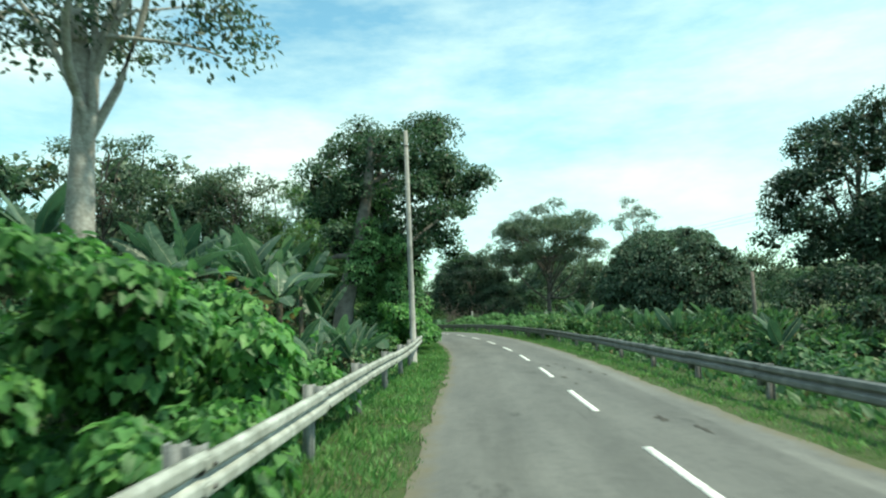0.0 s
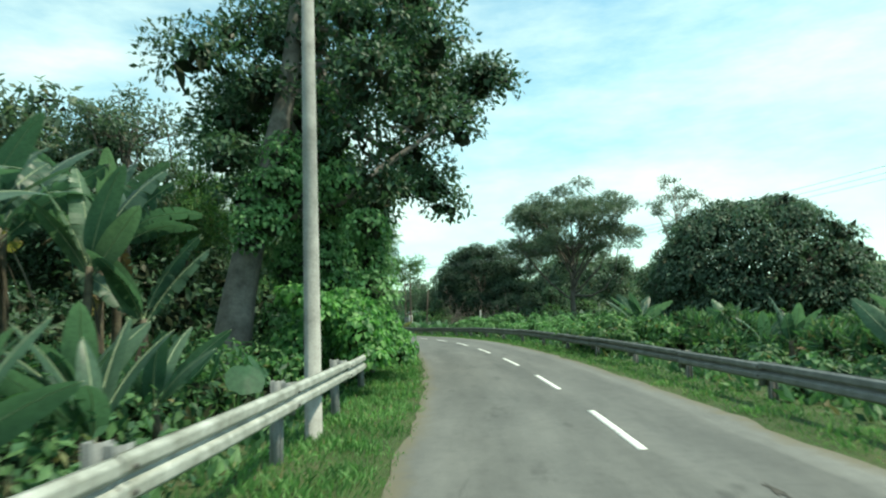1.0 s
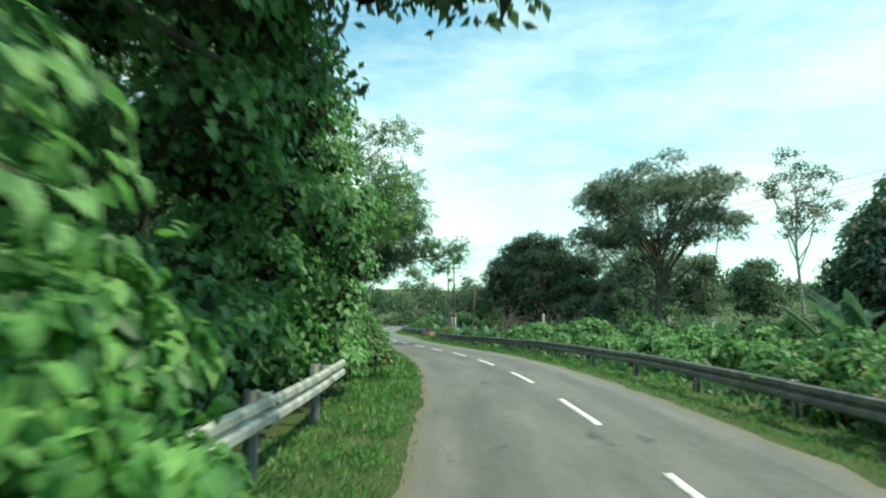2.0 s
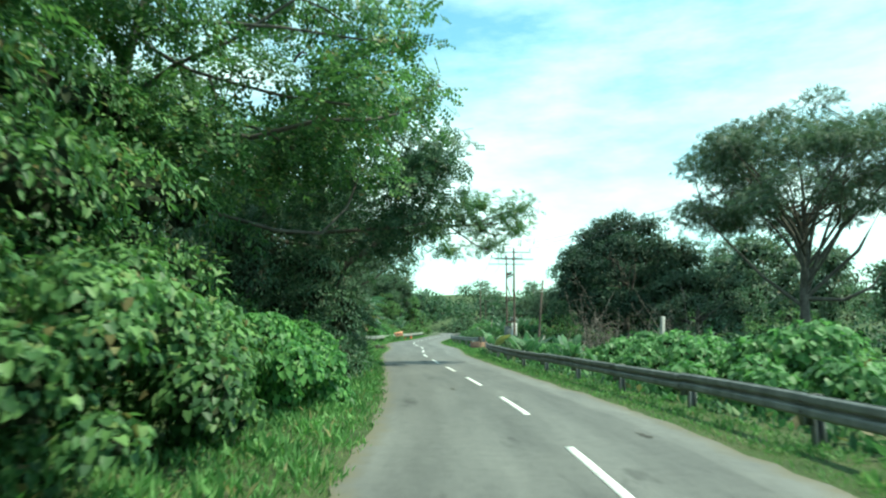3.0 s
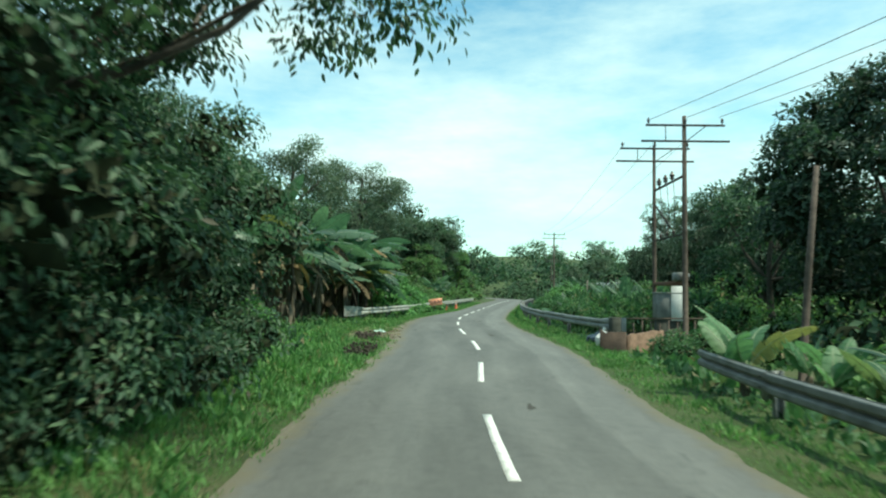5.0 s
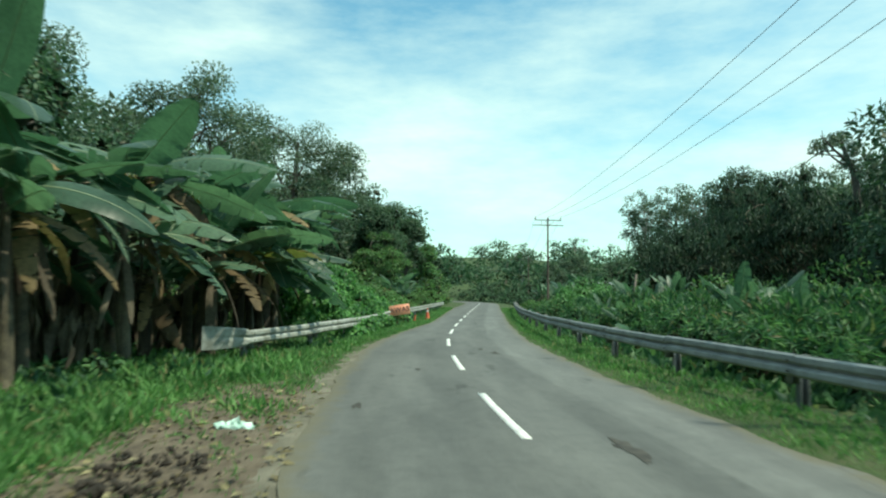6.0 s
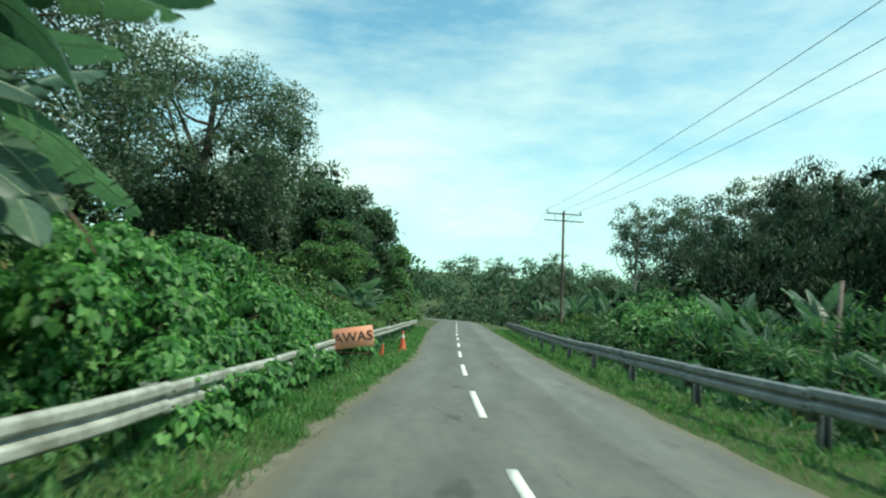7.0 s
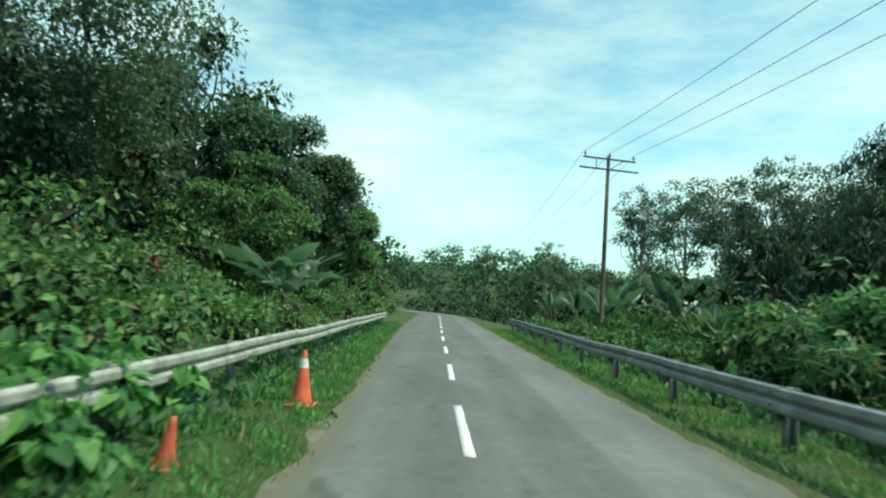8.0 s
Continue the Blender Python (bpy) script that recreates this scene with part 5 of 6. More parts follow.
def t_pole(label, at, height, arms, r0=0.13, mat="wood_pole", arm_half=1.3):
    ob = thing("power_pole", label, "power pole", at, "power poles")
    part("shaft", tube_mesh("shaft", [tube([(0, 0, -0.4), (0, 0, height * 0.5), (0, 0, height)], [r0, r0 * 0.85, r0 * 0.65], 12)], M[mat]), ob)
    for k, z in enumerate(arms):
        half = arm_half * (1.0 if k == 0 else 1.12)
        v, f = box(-half, half, -0.16, -0.09, z - 0.038, z + 0.038, 0.008)
        arm = part("crossarm", mesh_of("crossarm", v, f, [M["iron"]]), ob)
        if k == 0:
            for x in (-half + 0.1, 0.0, half - 0.1):
                part("insulator", INSULATOR, arm, "brown ceramic insulator", pose(x, -0.125, z + 0.05))
    if len(arms) > 1:
        for sx in (-1, 1):
            part("brace", tube_mesh("brace", [tube([(sx * arm_half * 0.5, -0.13, arms[0] - 0.05), (sx * arm_half * (0.5 if sx < 0 else 0.05), -0.13, arms[1] + 0.03)], 0.018, 6)], M["iron"]), ob)
    return ob


t_pole("tall slim pole with two crossarms carrying wires", place(162.5, 7.4, 14, 1.0), 9.4, (9.25, 8.75), 0.12, "wood_pole", 1.35)
t_pole("far slim pole with a crossarm", place(212, 8.5, 4), 9.0, (8.8, 8.3), 0.11, "wood_pole", 1.2)
t_pole("brown wooden pole of the transformer frame, with crossarms", place(108.4, 8.35, 8), 8.78, (8.61, 8.05), 0.1, "wood_pole", 1.5)
t_pole("brown wooden pole of the transformer frame, with crossarms", place(104.94, 8.3, 8), 9.13, (8.74, 8.12), 0.117, "wood_pole", 1.5)
ob = thing("wooden_pole", "bare leaning wooden pole without wires", "pole", place(98.4, 8.6, 0) @ pose(0, 0, 0, 0, 4, 0))
part("shaft", tube_mesh("shaft", [tube([(0, 0, -0.3), (0, 0, 3), (0.05, 0, 5.9)], [0.11, 0.09, 0.07], 10)], M["wood_pole"]), ob)
ob = thing("wooden_pole", "short weathered wooden post among dark trees", "pole", pose(13.0, 24.0, float(ground_z(13.0, 24.0))))
part("shaft", tube_mesh("shaft", [tube([(0, 0, -0.3), (0, 0, 2.2), (0.03, 0, 3.9)], [0.09, 0.08, 0.07], 10)], M["dead_wood"]), ob)
ob = thing("wooden_pole", "weathered wooden stake among the plants", "pole", place(131, 8.6, 0) @ pose(0, 0, 0, 0, 4, 0))
part("shaft", tube_mesh("shaft", [tube([(0, 0, -0.3), (0, 0, 1.6), (0.05, 0, 3.3)], [0.075, 0.065, 0.05], 8)], M["dead_wood"]), ob)

# the frame between the two wooden poles
pa, pb = np.array(place(108.4, 8.35).translation), np.array(place(104.94, 8.3).translation)
RIG = 1.12
ab = (pb - pa) / RIG
rig = thing("transformer_frame", "steel frame with fuses and a platform between two poles", "power equipment", Matrix.Translation(Vector(pa) - Vector((0, 0, 0.065))) @ Matrix.Scale(RIG, 4))
part("fuse_bar", tube_mesh("fuse_bar", [tube([(0, 0, 6.1), ab * 1.0 + (0, 0, 6.15)], 0.045, 6)], M["iron"]), rig)
for u in (0.18, 0.4, 0.62):
    fz = part("fuse", INSULATOR, rig, "dark fuse cut-out", pose(*(ab * u + (0, 0, 6.13))) @ Matrix.Scale(1.6, 4))
part("stay_bar", tube_mesh("stay_bar", [tube([(0, 0, 5.6), ab * 0.55 + (0, 0, 4.5)], 0.04, 6)], M["iron"]), rig)
for u in (0.22, 0.45, 0.66):
    part("arrester", INSULATOR, rig, "hanging surge arrester", pose(*(ab * u + (0, 0, 4.15)), 0, 0, 0))
    part("lead", tube_mesh("lead", [tube([ab * u + (0, 0, 6.1), ab * u + (0.08, 0.1, 5.2), ab * u + (0, 0, 4.4)], 0.012, 4)], M["wire"]), rig)
part("arrester_bar", tube_mesh("arrester_bar", [tube([(0, 0, 4.15), ab + (0, 0, 4.15)], 0.03, 6)], M["iron"]), rig)
v, f = box(-0.07, 0.07, 0, 1, 2.42, 2.56, 0.01)
beam_rot = math.degrees(math.atan2(ab[1], ab[0])) - 90
part("platform_beam", mesh_of("platform_beam", (v * [1, np.linalg.norm(ab[:2]), 1]), f, [M["rust"]]), rig, "rusty platform beam", pose(0, 0, 0, 0, 0, beam_rot))
tank = part("transformer", mesh_of("transformer", *box(-0.2, 0.2, 2.3, 2.8, 2.57, 2.86, 0.04), [M["galv_dull"]]), rig, "small grey transformer tank with cooling fins", pose(0, 0, 0, 0, 0, beam_rot))
fin = mesh_of("fin", *box(-0.25, -0.202, -0.012, 0.012, 2.6, 2.83), [M["galv_dull"]])
for k in range(7):
    part("fin", fin, tank, "", pose(0, 2.34 + 0.07 * k, 0))
# cabinet below
cab = thing("switch_cabinet", "pale grey metal switch cabinet with peeling white door", "cabinet", place(106.88, 8.45, 10, 0.78, -1.27))
v, f = join([box(-0.75, 0.55, -0.3, 0.4, 0, 1.35, 0.02), box(-0.8, 0.6, -0.35, 0.45, 1.35, 1.42, 0.01)])
part("body", mesh_of("body", v, f, [M["galv_dull"]]), cab)
v, f = box(-0.02, 0.62, -0.345, -0.302, -0.05, 1.75, 0.008)
part("door", mesh_of("door", v, f, [M["white_plastic"]]), cab, "white cabinet door")
v, f = box(-0.7, 0.5, -0.26, 0.36, -1.8, 0, 0.0)
part("plinth", mesh_of("plinth", v, f, [M["mossy"]]), cab, "dark mossy concrete plinth")


def wire(a, b, sag):
    u = np.linspace(0, 1, 25)[:, None]
    pts = np.asarray(a) + (np.asarray(b) - a) * u - np.array([0, 0, 1]) * sag * 4 * u * (1 - u)
    solo("power_line", tube_mesh("power_line", [tube(pts, 0.011, 4, False)], M["wire"]), "thin dark overhead power line", "wire", group="overhead wires")


tp, hp = np.array(place(162.5, 7.4).translation), pa
fp2 = np.array(place(212, 8.5).translation)
bk = np.array(place(30, 26).translation)
for x in (-1.25, 0.0, 1.25):
    wire(hp + (x, -0.1, 8.9), tp + (x, -0.2, 9.55), 0.7)
    wire(tp + (x, -0.2, 9.55), fp2 + (x, -0.2, 9.1), 0.6)
    wire(bk + (x * 1.2, 0, 9.6), pb + (x, -0.1, 9.02), 1.3)

# ---------------------------------------------------------------- broken wall, rubbish
def broken_wall(label, a, b, height, rise, seed, mat, thick=0.13):
    """A low rendered wall from a to b with a crumbled uneven top."""
    r = np.random.default_rng(seed)
    a, b = np.array(a), np.array(b)
    L = np.linalg.norm(b - a)
    u = np.linspace(0, 1, max(6, int(L / 0.12)))
    top = height + rise * u + 0.02 * np.sin(u * 5 + seed) + 0.02 * r.normal(size=len(u))
    way = (b - a) / L
    side = np.array([way[1], -way[0]]) * thick / 2
    rows = []
    for s_, low in ((1, True), (1, False), (-1, False), (-1, True)):
        xy = a + (b - a) * u[:, None] + side * s_ * (1 if low else 0.8) + 0.006 * r.normal(size=(len(u), 2))
        z = ground_z(xy[:, 0], xy[:, 1])
        rows.append(np.column_stack([xy, np.full(len(u), -0.4) + z if low else z + top]))
    n = len(u)
    V = np.concatenate(rows)
    k = np.arange(n - 1)
    q = [np.stack([i * n + k, i * n + k + 1, (i + 1) * n + k + 1, (i + 1) * n + k], -1) for i in range(3)]
    q.append(np.array([[0, n, 2 * n, 3 * n], [4 * n - 1, 3 * n - 1, 2 * n - 1, n - 1]]))
    return solo("low_wall", mesh_of("low_wall", V, np.concatenate(q), [mat]), label, "wall")


broken_wall("broken low brown rendered wall beside the verge", (-0.72, 101.16), (0.0, 100.87), 0.6, -0.02, 3, M["brown_render"])
broken_wall("crumbled low brown wall running back from the verge", (0.05, 100.92), (1.3, 102.5), 0.5, 0.25, 4, M["orange_soil_wall"])
slab = thing("rail_end_post", "dark mossy concrete post at the guardrail end", "post", place(102.95, 4.95, 12))
part("body", mesh_of("body", *box(-0.16, 0.16, -0.22, 0.22, -0.4, 0.95, 0.03), [M["mossy"]]), slab)
fence = thing("low_fence", "low dark weathered fence around the switch cabinet", "fence", place(105.8, 5.9, heading(105)))
for k in range(12):
    part("post", tube_mesh("post", [tube([(0.35 * k, 0, -0.3), (0.35 * k, 0, 0.8 + 0.06 * math.sin(k * 2.3))], 0.03, 6)], M["wood_pole"]), fence)
for z in (0.25, 0.9):
    part("rail", tube_mesh("rail", [tube([(0, 0, z), (3.85, 0, z + 0.04)], 0.028, 6)], M["wood_pole"]), fence)


thicket("vine_bush", "low green bush beside the broken wall", "bush", 98.6, 100.6, 5.2, 7.6, 1.15, 18, 3600, 0.1, M["weed"], 96, clump=0.42, template=LEAF, sprigs=24)


def rubbish_bag(label, at, mat, sx, sy, h, seed):
    r = np.random.default_rng(seed)
    b = bmesh.new()
    bmesh.ops.create_icosphere(b, subdivisions=3, radius=1)
    for vt in b.verts:
        c = vt.co
        fold = 0.1 * math.sin(9 * math.atan2(c.y, c.x) + 4 * c.z + seed) * (0.4 + max(0, c.z)) + 0.05 * math.sin(17 * c.x + 11 * c.z)
        neck = 1.0 - 0.72 * max(0.0, c.z - 0.25) ** 0.7 if c.z > 0.25 else 1.0
        vt.co = (c.x * sx * (neck + fold), c.y * sy * (neck + fold), max(-0.05, (c.z + 0.62) / 1.62 * h + 0.03 * math.sin(13 * c.x)))
    me = bpy.data.meshes.new("bag")
    b.to_mesh(me)
    b.free()
    me.materials.append(mat)
    ob = thing("rubbish_bag", label, "bag", at)
    part("sack", me, ob)
    v, q = tube([(0, 0, h * 0.93), (0.02, 0, h * 1.0), (0.06, 0.02, h * 1.1)], [0.05, 0.035, 0.07], 9, False)
    part("knot", mesh_of("knot", v, q, [mat], True), ob, "tied neck")
    return ob


rubbish_bag("white plastic rubbish bag tied shut on the verge", place(101.6, 4.15), M["white_plastic"], 0.25, 0.22, 0.55, 1)
rubbish_bag("dark blue plastic rubbish bag against the guardrail post", place(102.6, 4.3), M["blue_plastic"], 0.42, 0.3, 0.42, 2)

# ---------------------------------------------------------------- right side, beyond the poles
BAN_R2 = [(115.4, 9.0, 1.5, 1.9), (117, 8.8, 1.3, 1.8), (121, 10, 1.6, 2.0), (126.5, 7.4, 0.7, 1.6), (129, 7.2, 0.6, 1.5), (134, 9.4, 1.4, 1.9), (140, 8.6, 1.2, 1.8), (146, 9.2, 1.5, 2.0), (152, 8.4, 1.4, 2.0), (158, 9.4, 2.0, 2.2), (162, 10.6, 2.6, 2.4),
          (168, 9.4, 2.2, 2.3), (172, 11, 2.4, 2.3), (176, 9.0, 2.0, 2.2), (181, 8.2, 2.0, 2.2), (186, 9.4, 2.2, 2.2), (149, 12, 1.9, 2.1), (155, 13, 2.1, 2.2), (136, 11.2, 1.6, 2.0), (143, 11.4, 1.8, 2.0), (131, 11.8, 1.5, 2.0), (128, 9.8, 1.2, 1.9), (139, 12.8, 2.0, 2.1), (123, 12.0, 1.6, 2.0), (114, 12.2, 1.5, 1.9), (165, 8.0, 1.6, 2.0), (132, 7.6, 0.7, 1.6), (137.5, 7.4, 0.7, 1.6)]
for i, (y, d, h, L) in enumerate(BAN_R2):
    banana_plant("green banana plant among the roadside weeds", place(y, d, 61 * i), h * 1.1, 8, L * (0.75 + 0.12 * (i % 4)), 260 + i, yellow=0, dry=2, group="banana plants beyond the guardrail", upright=True)
thicket("undergrowth", "tall green weeds and ginger stems behind the guardrail", "undergrowth", 108, 128, 5.2, 12, 2.2, 90, 17000, 0.28, M["weed"], 91, clump=0.6, template=LANCE, sprigs=120)
thicket("undergrowth", "mixed green shrubs behind the guardrail", "undergrowth", 128, 150, 5.6, 12, 2.5, 100, 19000, 0.26, M["weed"], 92, clump=0.7, template=LANCE, sprigs=120, top=lambda y: 0.75 + 0.35 * np.sin(y * 0.9) ** 2)
thicket("undergrowth", "tall reeds and ginger stems behind the guardrail", "undergrowth", 111, 138, 6.4, 11.5, 2.5, 100, 9500, 0.45, M["weed"], 97, clump=0.6, template=LANCE, droop=-0.7, sprigs=200)
thicket("undergrowth", "tall reeds and ginger stems behind the guardrail", "undergrowth", 138, 172, 7.4, 13.0, 2.6, 100, 9000, 0.5, M["creeper"], 98, clump=0.7, template=LANCE, droop=-0.6, sprigs=200)
thicket("tall_shrub", "tall green shrub with pale broad leaves behind the guardrail", "bush", 139, 143.5, 6.2, 9.0, 3.3, 34, 5200, 0.24, M["vine_pale"], 94, clump=0.6, template=LEAF, sprigs=60)
thicket("tall_shrub", "climber-hung green shrub behind the guardrail", "bush", 145, 149, 7.0, 9.6, 3.0, 30, 5200, 0.22, M["creeper"], 95, clump=0.6, template=ROUND, sprigs=50)
thicket("undergrowth", "mixed green shrubs behind the guardrail", "undergrowth", 150, 178, 5.6, 13, 1.9, 80, 11000, 0.25, M["creeper"], 93, clump=0.8, template=LEAF, sprigs=60)
for i in range(9):
    taro_plant(place(109 + 4.3 * i + 0.7 * math.sin(i * 5), 5.4 + 0.6 * math.sin(i * 2.2), 73 * i), 540 + i, size=0.5)
BAM = [(150, 25, 10.5), (158, 28, 12.5), (168, 29, 14.5), (145, 31, 12), (177, 31, 15.5), (138, 27, 9.5), (160, 21, 8), (171, 22, 9), (192, 36, 12.5), (204, 42, 13)]
for i, (y, d, h) in enumerate(BAM):
    tree("bamboo_clump", "tall drooping bamboo clump, dark green and feathery", place(y, d), h * 0.9, (0, 0, h * 0.55), (5.0, 5.2, h * 0.52), 80, 1.5, 10000, 0.5, M["bamboo"], M["stem"], 0.12, 400 + i, template=LANCE, heart=0.35, fork=0.2, hollow=0.5, droop=1.3, depth=0.6, limbs=20, group="bamboo clumps")
tree("roadside_tree", "dark tree leaning over the far verge", place(122, 19), 7, (0, 0, 5.6), (4.2, 4.0, 3.8), 40, 1.15, 9000, 0.3, M["forest"], M["bark"], 0.25, 79)

# ---------------------------------------------------------------- house glimpsed through the plants
house = thing("house", "small house with a pale faded metal roof", "house", place(191, 19, 10))
v, f = box(-3.5, 3.5, -2.6, 2.6, 0, 2.8, 0.02)
part("wall", mesh_of("wall", v, f, [M["plaster"]]), house)
v = np.array([[-4.1, -3.3, 2.7], [4.1, -3.3, 2.7], [4.1, 0, 4.2], [-4.1, 0, 4.2], [4.1, 3.3, 2.7], [-4.1, 3.3, 2.7]])
v = np.concatenate([v, v - [0, 0, 0.08]])
part("roof", mesh_of("roof", v, np.array([[0, 1, 2, 3], [3, 2, 4, 5], [7, 6, 9, 8], [8, 9, 11, 10], [0, 6, 7, 1], [5, 4, 10, 11], [1, 7, 8, 2], [2, 8, 10, 4], [0, 3, 9, 6], [3, 5, 11, 9]]), [M["tin_roof"]]), house)

# ---------------------------------------------------------------- sign and cones
sign = thing("warning_sign", "orange warning board lettered AWAS on a rusty leaning stand", "sign", place(133.0, -2.98, heading(133) + 6))
v, f = box(-0.54, 0.54, -0.012, 0.012, -0.27, 0.27, 0.006)
board = part("board", mesh_of("board", v, f, [M["sign"]]), sign, "orange board tilted up to one side", pose(0, 0, 0.81, 0, -9, 0))
for x in (-0.44, 0.44):
    top_z = 0.81 + 0.16 * x + 0.2
    part("leg", tube_mesh("leg", [tube([(x, 0.045, top_z), (x * 1.03, 0.03, -0.1)], 0.016, 6)], M["rust"]), sign)
    part("leg", tube_mesh("leg", [tube([(x, 0.05, top_z - 0.03), (x * 1.03, 0.48, -0.1)], 0.016, 6)], M["rust"]), sign)
part("crossbar", tube_mesh("crossbar", [tube([(-0.45, 0.035, 0.4), (0.45, 0.035, 0.4)], 0.014, 6)], M["rust"]), sign)
fc = bpy.data.curves.new("lettering", "FONT")
fc.body, fc.size, fc.align_x, fc.align_y, fc.extrude, fc.offset = "AWAS", 0.36, "CENTER", "CENTER", 0.002, 0.004
fc.space_character = 1.05
fc.materials.append(M["letter"])
lt = new("lettering", fc)
lt.parent, lt.matrix_basis = board, pose(0, -0.0165, 0.0, 90, 0, 0)
tagged(lt, "dark brown capital letters AWAS")


def traffic_cone(label, at, s=1.0, tip=0.0, tall=0.73, band=True):
    c = thing("traffic_cone", label, "traffic cone", at @ pose(0, 0, 0, tip, tip * 0.8, 0), "traffic cones")
    v, f = box(-0.19 * s, 0.19 * s, -0.19 * s, 0.19 * s, 0, 0.035 * s, 0.01)
    part("base", mesh_of("base", v, f, [M["cone"]]), c)
    prof = [(0.03, 0.145), (0.05, 0.14), (0.3, 0.098), (0.6, 0.045), (0.72, 0.025), (0.73, 0.018)]
    prof = [(z, q) for z, q in prof if z < tall] + [(tall, float(np.interp(tall, [z for z, _ in prof], [q for _, q in prof])))]
    part("shell", tube_mesh("shell", [tube([(0, 0, z * s) for z, _ in prof], [q * s for _, q in prof], 18)], M["cone"]), c)
    if band:
        part("reflective_band", tube_mesh("reflective_band", [tube([(0, 0, 0.5 * s), (0, 0, 0.62 * s)], [0.0665 * s, 0.0455 * s], 18, False)], M["white_band"]), c, "worn white reflective band")
    return c


traffic_cone("faded orange traffic cone with a white band on the verge", place(140.9, -2.2), 1.05)
traffic_cone("broken faded orange traffic cone tipped over in the grass", place(137.35, -2.66, 20), 0.64, 9, 0.7, False)

# ---------------------------------------------------------------- turned soil beside the verge
def clods(label, y0, y1, d0, d1, n, seed, big=1.0, pile=0.0):
    r = np.random.default_rng(seed)
    pcs = []
    for _ in range(n):
        b = bmesh.new()
        bmesh.ops.create_icosphere(b, subdivisions=1, radius=big * r.uniform(0.015, 0.06) * (1 if r.random() < 0.85 else 1.6))
        v = np.array([q.co[:] for q in b.verts]) * r.uniform(0.6, 1.3, 3) * (1 + 0.36 * r.normal(size=(len(b.verts), 1)))
        f = np.array([[q.index for q in fcx.verts] for fcx in b.faces])
        b.free()
        q = on_road(r.uniform(y0, y1), d0 + (d1 - d0) * r.random() ** 1.2)
        pcs.append((v + [q[0], q[1], float(ground_z(q[0], q[1])) + 0.03 + pile * r.random() ** 1.5], f))
    v, f = join(pcs)
    tagged(new("soil_heap", mesh_of("soil_heap", v, f, [M["soil"]])), label, "soil", kind="stuff")


clods("clods of turned soil over the bare patch", 103.5, 109.5, -2.9, -4.7, 260, 8, 0.36)
clods("lumps of dark soil and roots heaped beside the road", 97.2, 99.6, -2.9, -3.6, 420, 18, 0.62, 0.2)
clods("lumps of dark soil and roots heaped beside the road", 102.4, 105.4, -3.2, -4.1, 330, 19, 0.62, 0.13)
sy, sdd = np.meshgrid(np.arange(101.5, 111.2, 0.1), np.linspace(-5.0, -2.3, 30), indexing="ij")
r_m = np.random.default_rng(9)
SV = on_road(sy, sdd)
rim = np.sin(np.pi * np.linspace(0, 1, 30))[None] ** 0.4 * np.clip((np.minimum(sy - 101.5, 111.1 - sy) + 0.5 * np.sin(sdd * 3.1)) / 1.0, 0, 1)
SV[..., 2] = ground_z(SV[..., 0], SV[..., 1]) - 0.03 + rim * (0.05 + 0.02 * lumps(SV[..., 0], SV[..., 1], 0.32) + 0.012 * r_m.normal(size=sy.shape))
i_, j_ = np.meshgrid(np.arange(sy.shape[0] - 1), np.arange(29), indexing="ij")
sq = np.stack([i_ * 30 + j_, i_ * 30 + j_ + 1, (i_ + 1) * 30 + j_ + 1, (i_ + 1) * 30 + j_], -1).reshape(-1, 4)
tagged(new("soil_patch", mesh_of("soil_patch", SV.reshape(-1, 3), sq, [M["bare_soil"]])), "trodden patch of bare brown soil", "soil", kind="stuff")
# dry leaves and scraps strewn over the soil
n_l = 420
P = on_road(r_m.uniform(102.2, 110.2, n_l), r_m.uniform(-4.8, -2.5, n_l))
P[:, 2] = ground_z(P[:, 0], P[:, 1]) + 0.045
flat_n = unit(np.stack([0.35 * r_m.normal(size=n_l), 0.35 * r_m.normal(size=n_l), np.ones(n_l)], -1))
v, f = leaf_cloud(LEAF, P, np.stack([r_m.normal(size=n_l), r_m.normal(size=n_l), 0.1 * r_m.normal(size=n_l)], -1), flat_n, r_m.uniform(0.05, 0.17, n_l))
tagged(new("leaf_litter", mesh_of("leaf_litter", v, f, [M["litter"]])), "dry brown leaves strewn over the soil", "litter", kind="stuff")
rubbish_bag("flattened pale green plastic bag on the soil", place(106.9, -3.35), M["pale_green_plastic"], 0.26, 0.13, 0.09, 5)

# ---------------------------------------------------------------- far trees
r_f = np.random.default_rng(77)
KIND = []
for k in range(5):
    h = [11, 13, 9, 15, 12][k]
    base = tree("forest_tree", ["dark green forest tree with a full crown", "tall forest tree with an uneven crown", "low bushy dark green forest tree", "tall slender grey-green forest tree", "broad spreading dark green forest tree"][k],
                place(60 + 14 * k, -24 - 3 * k), h * 0.8, (0, 0, h * 0.6), (h * 0.36, h * 0.36, h * 0.46), 34, h * 0.135, 3200, h * 0.05, [M["forest"], M["grey"], M["forest"], M["grey"], M["forest"]][k], M["bark"] if k != 3 else M["bark_pale"], 0.26, 600 + k, depth=0.6, limbs=5, heart=0.55, group="forest behind the road")
    KIND.append(base)
SPOTS = []
for y in np.arange(-12, 240, 8.5):
    for row, d in enumerate((-17, -27)):
        if row == 0 and 5 < y < 52:
            continue
        if 120 < y < 145 and row == 0:
            continue
        if row == 1 and 40 < y < 120 and int(y) % 2:
            continue
        SPOTS.append((y + r_f.uniform(-3, 3), d + r_f.uniform(-3, 3), r_f.uniform(0.75, 1.15)))
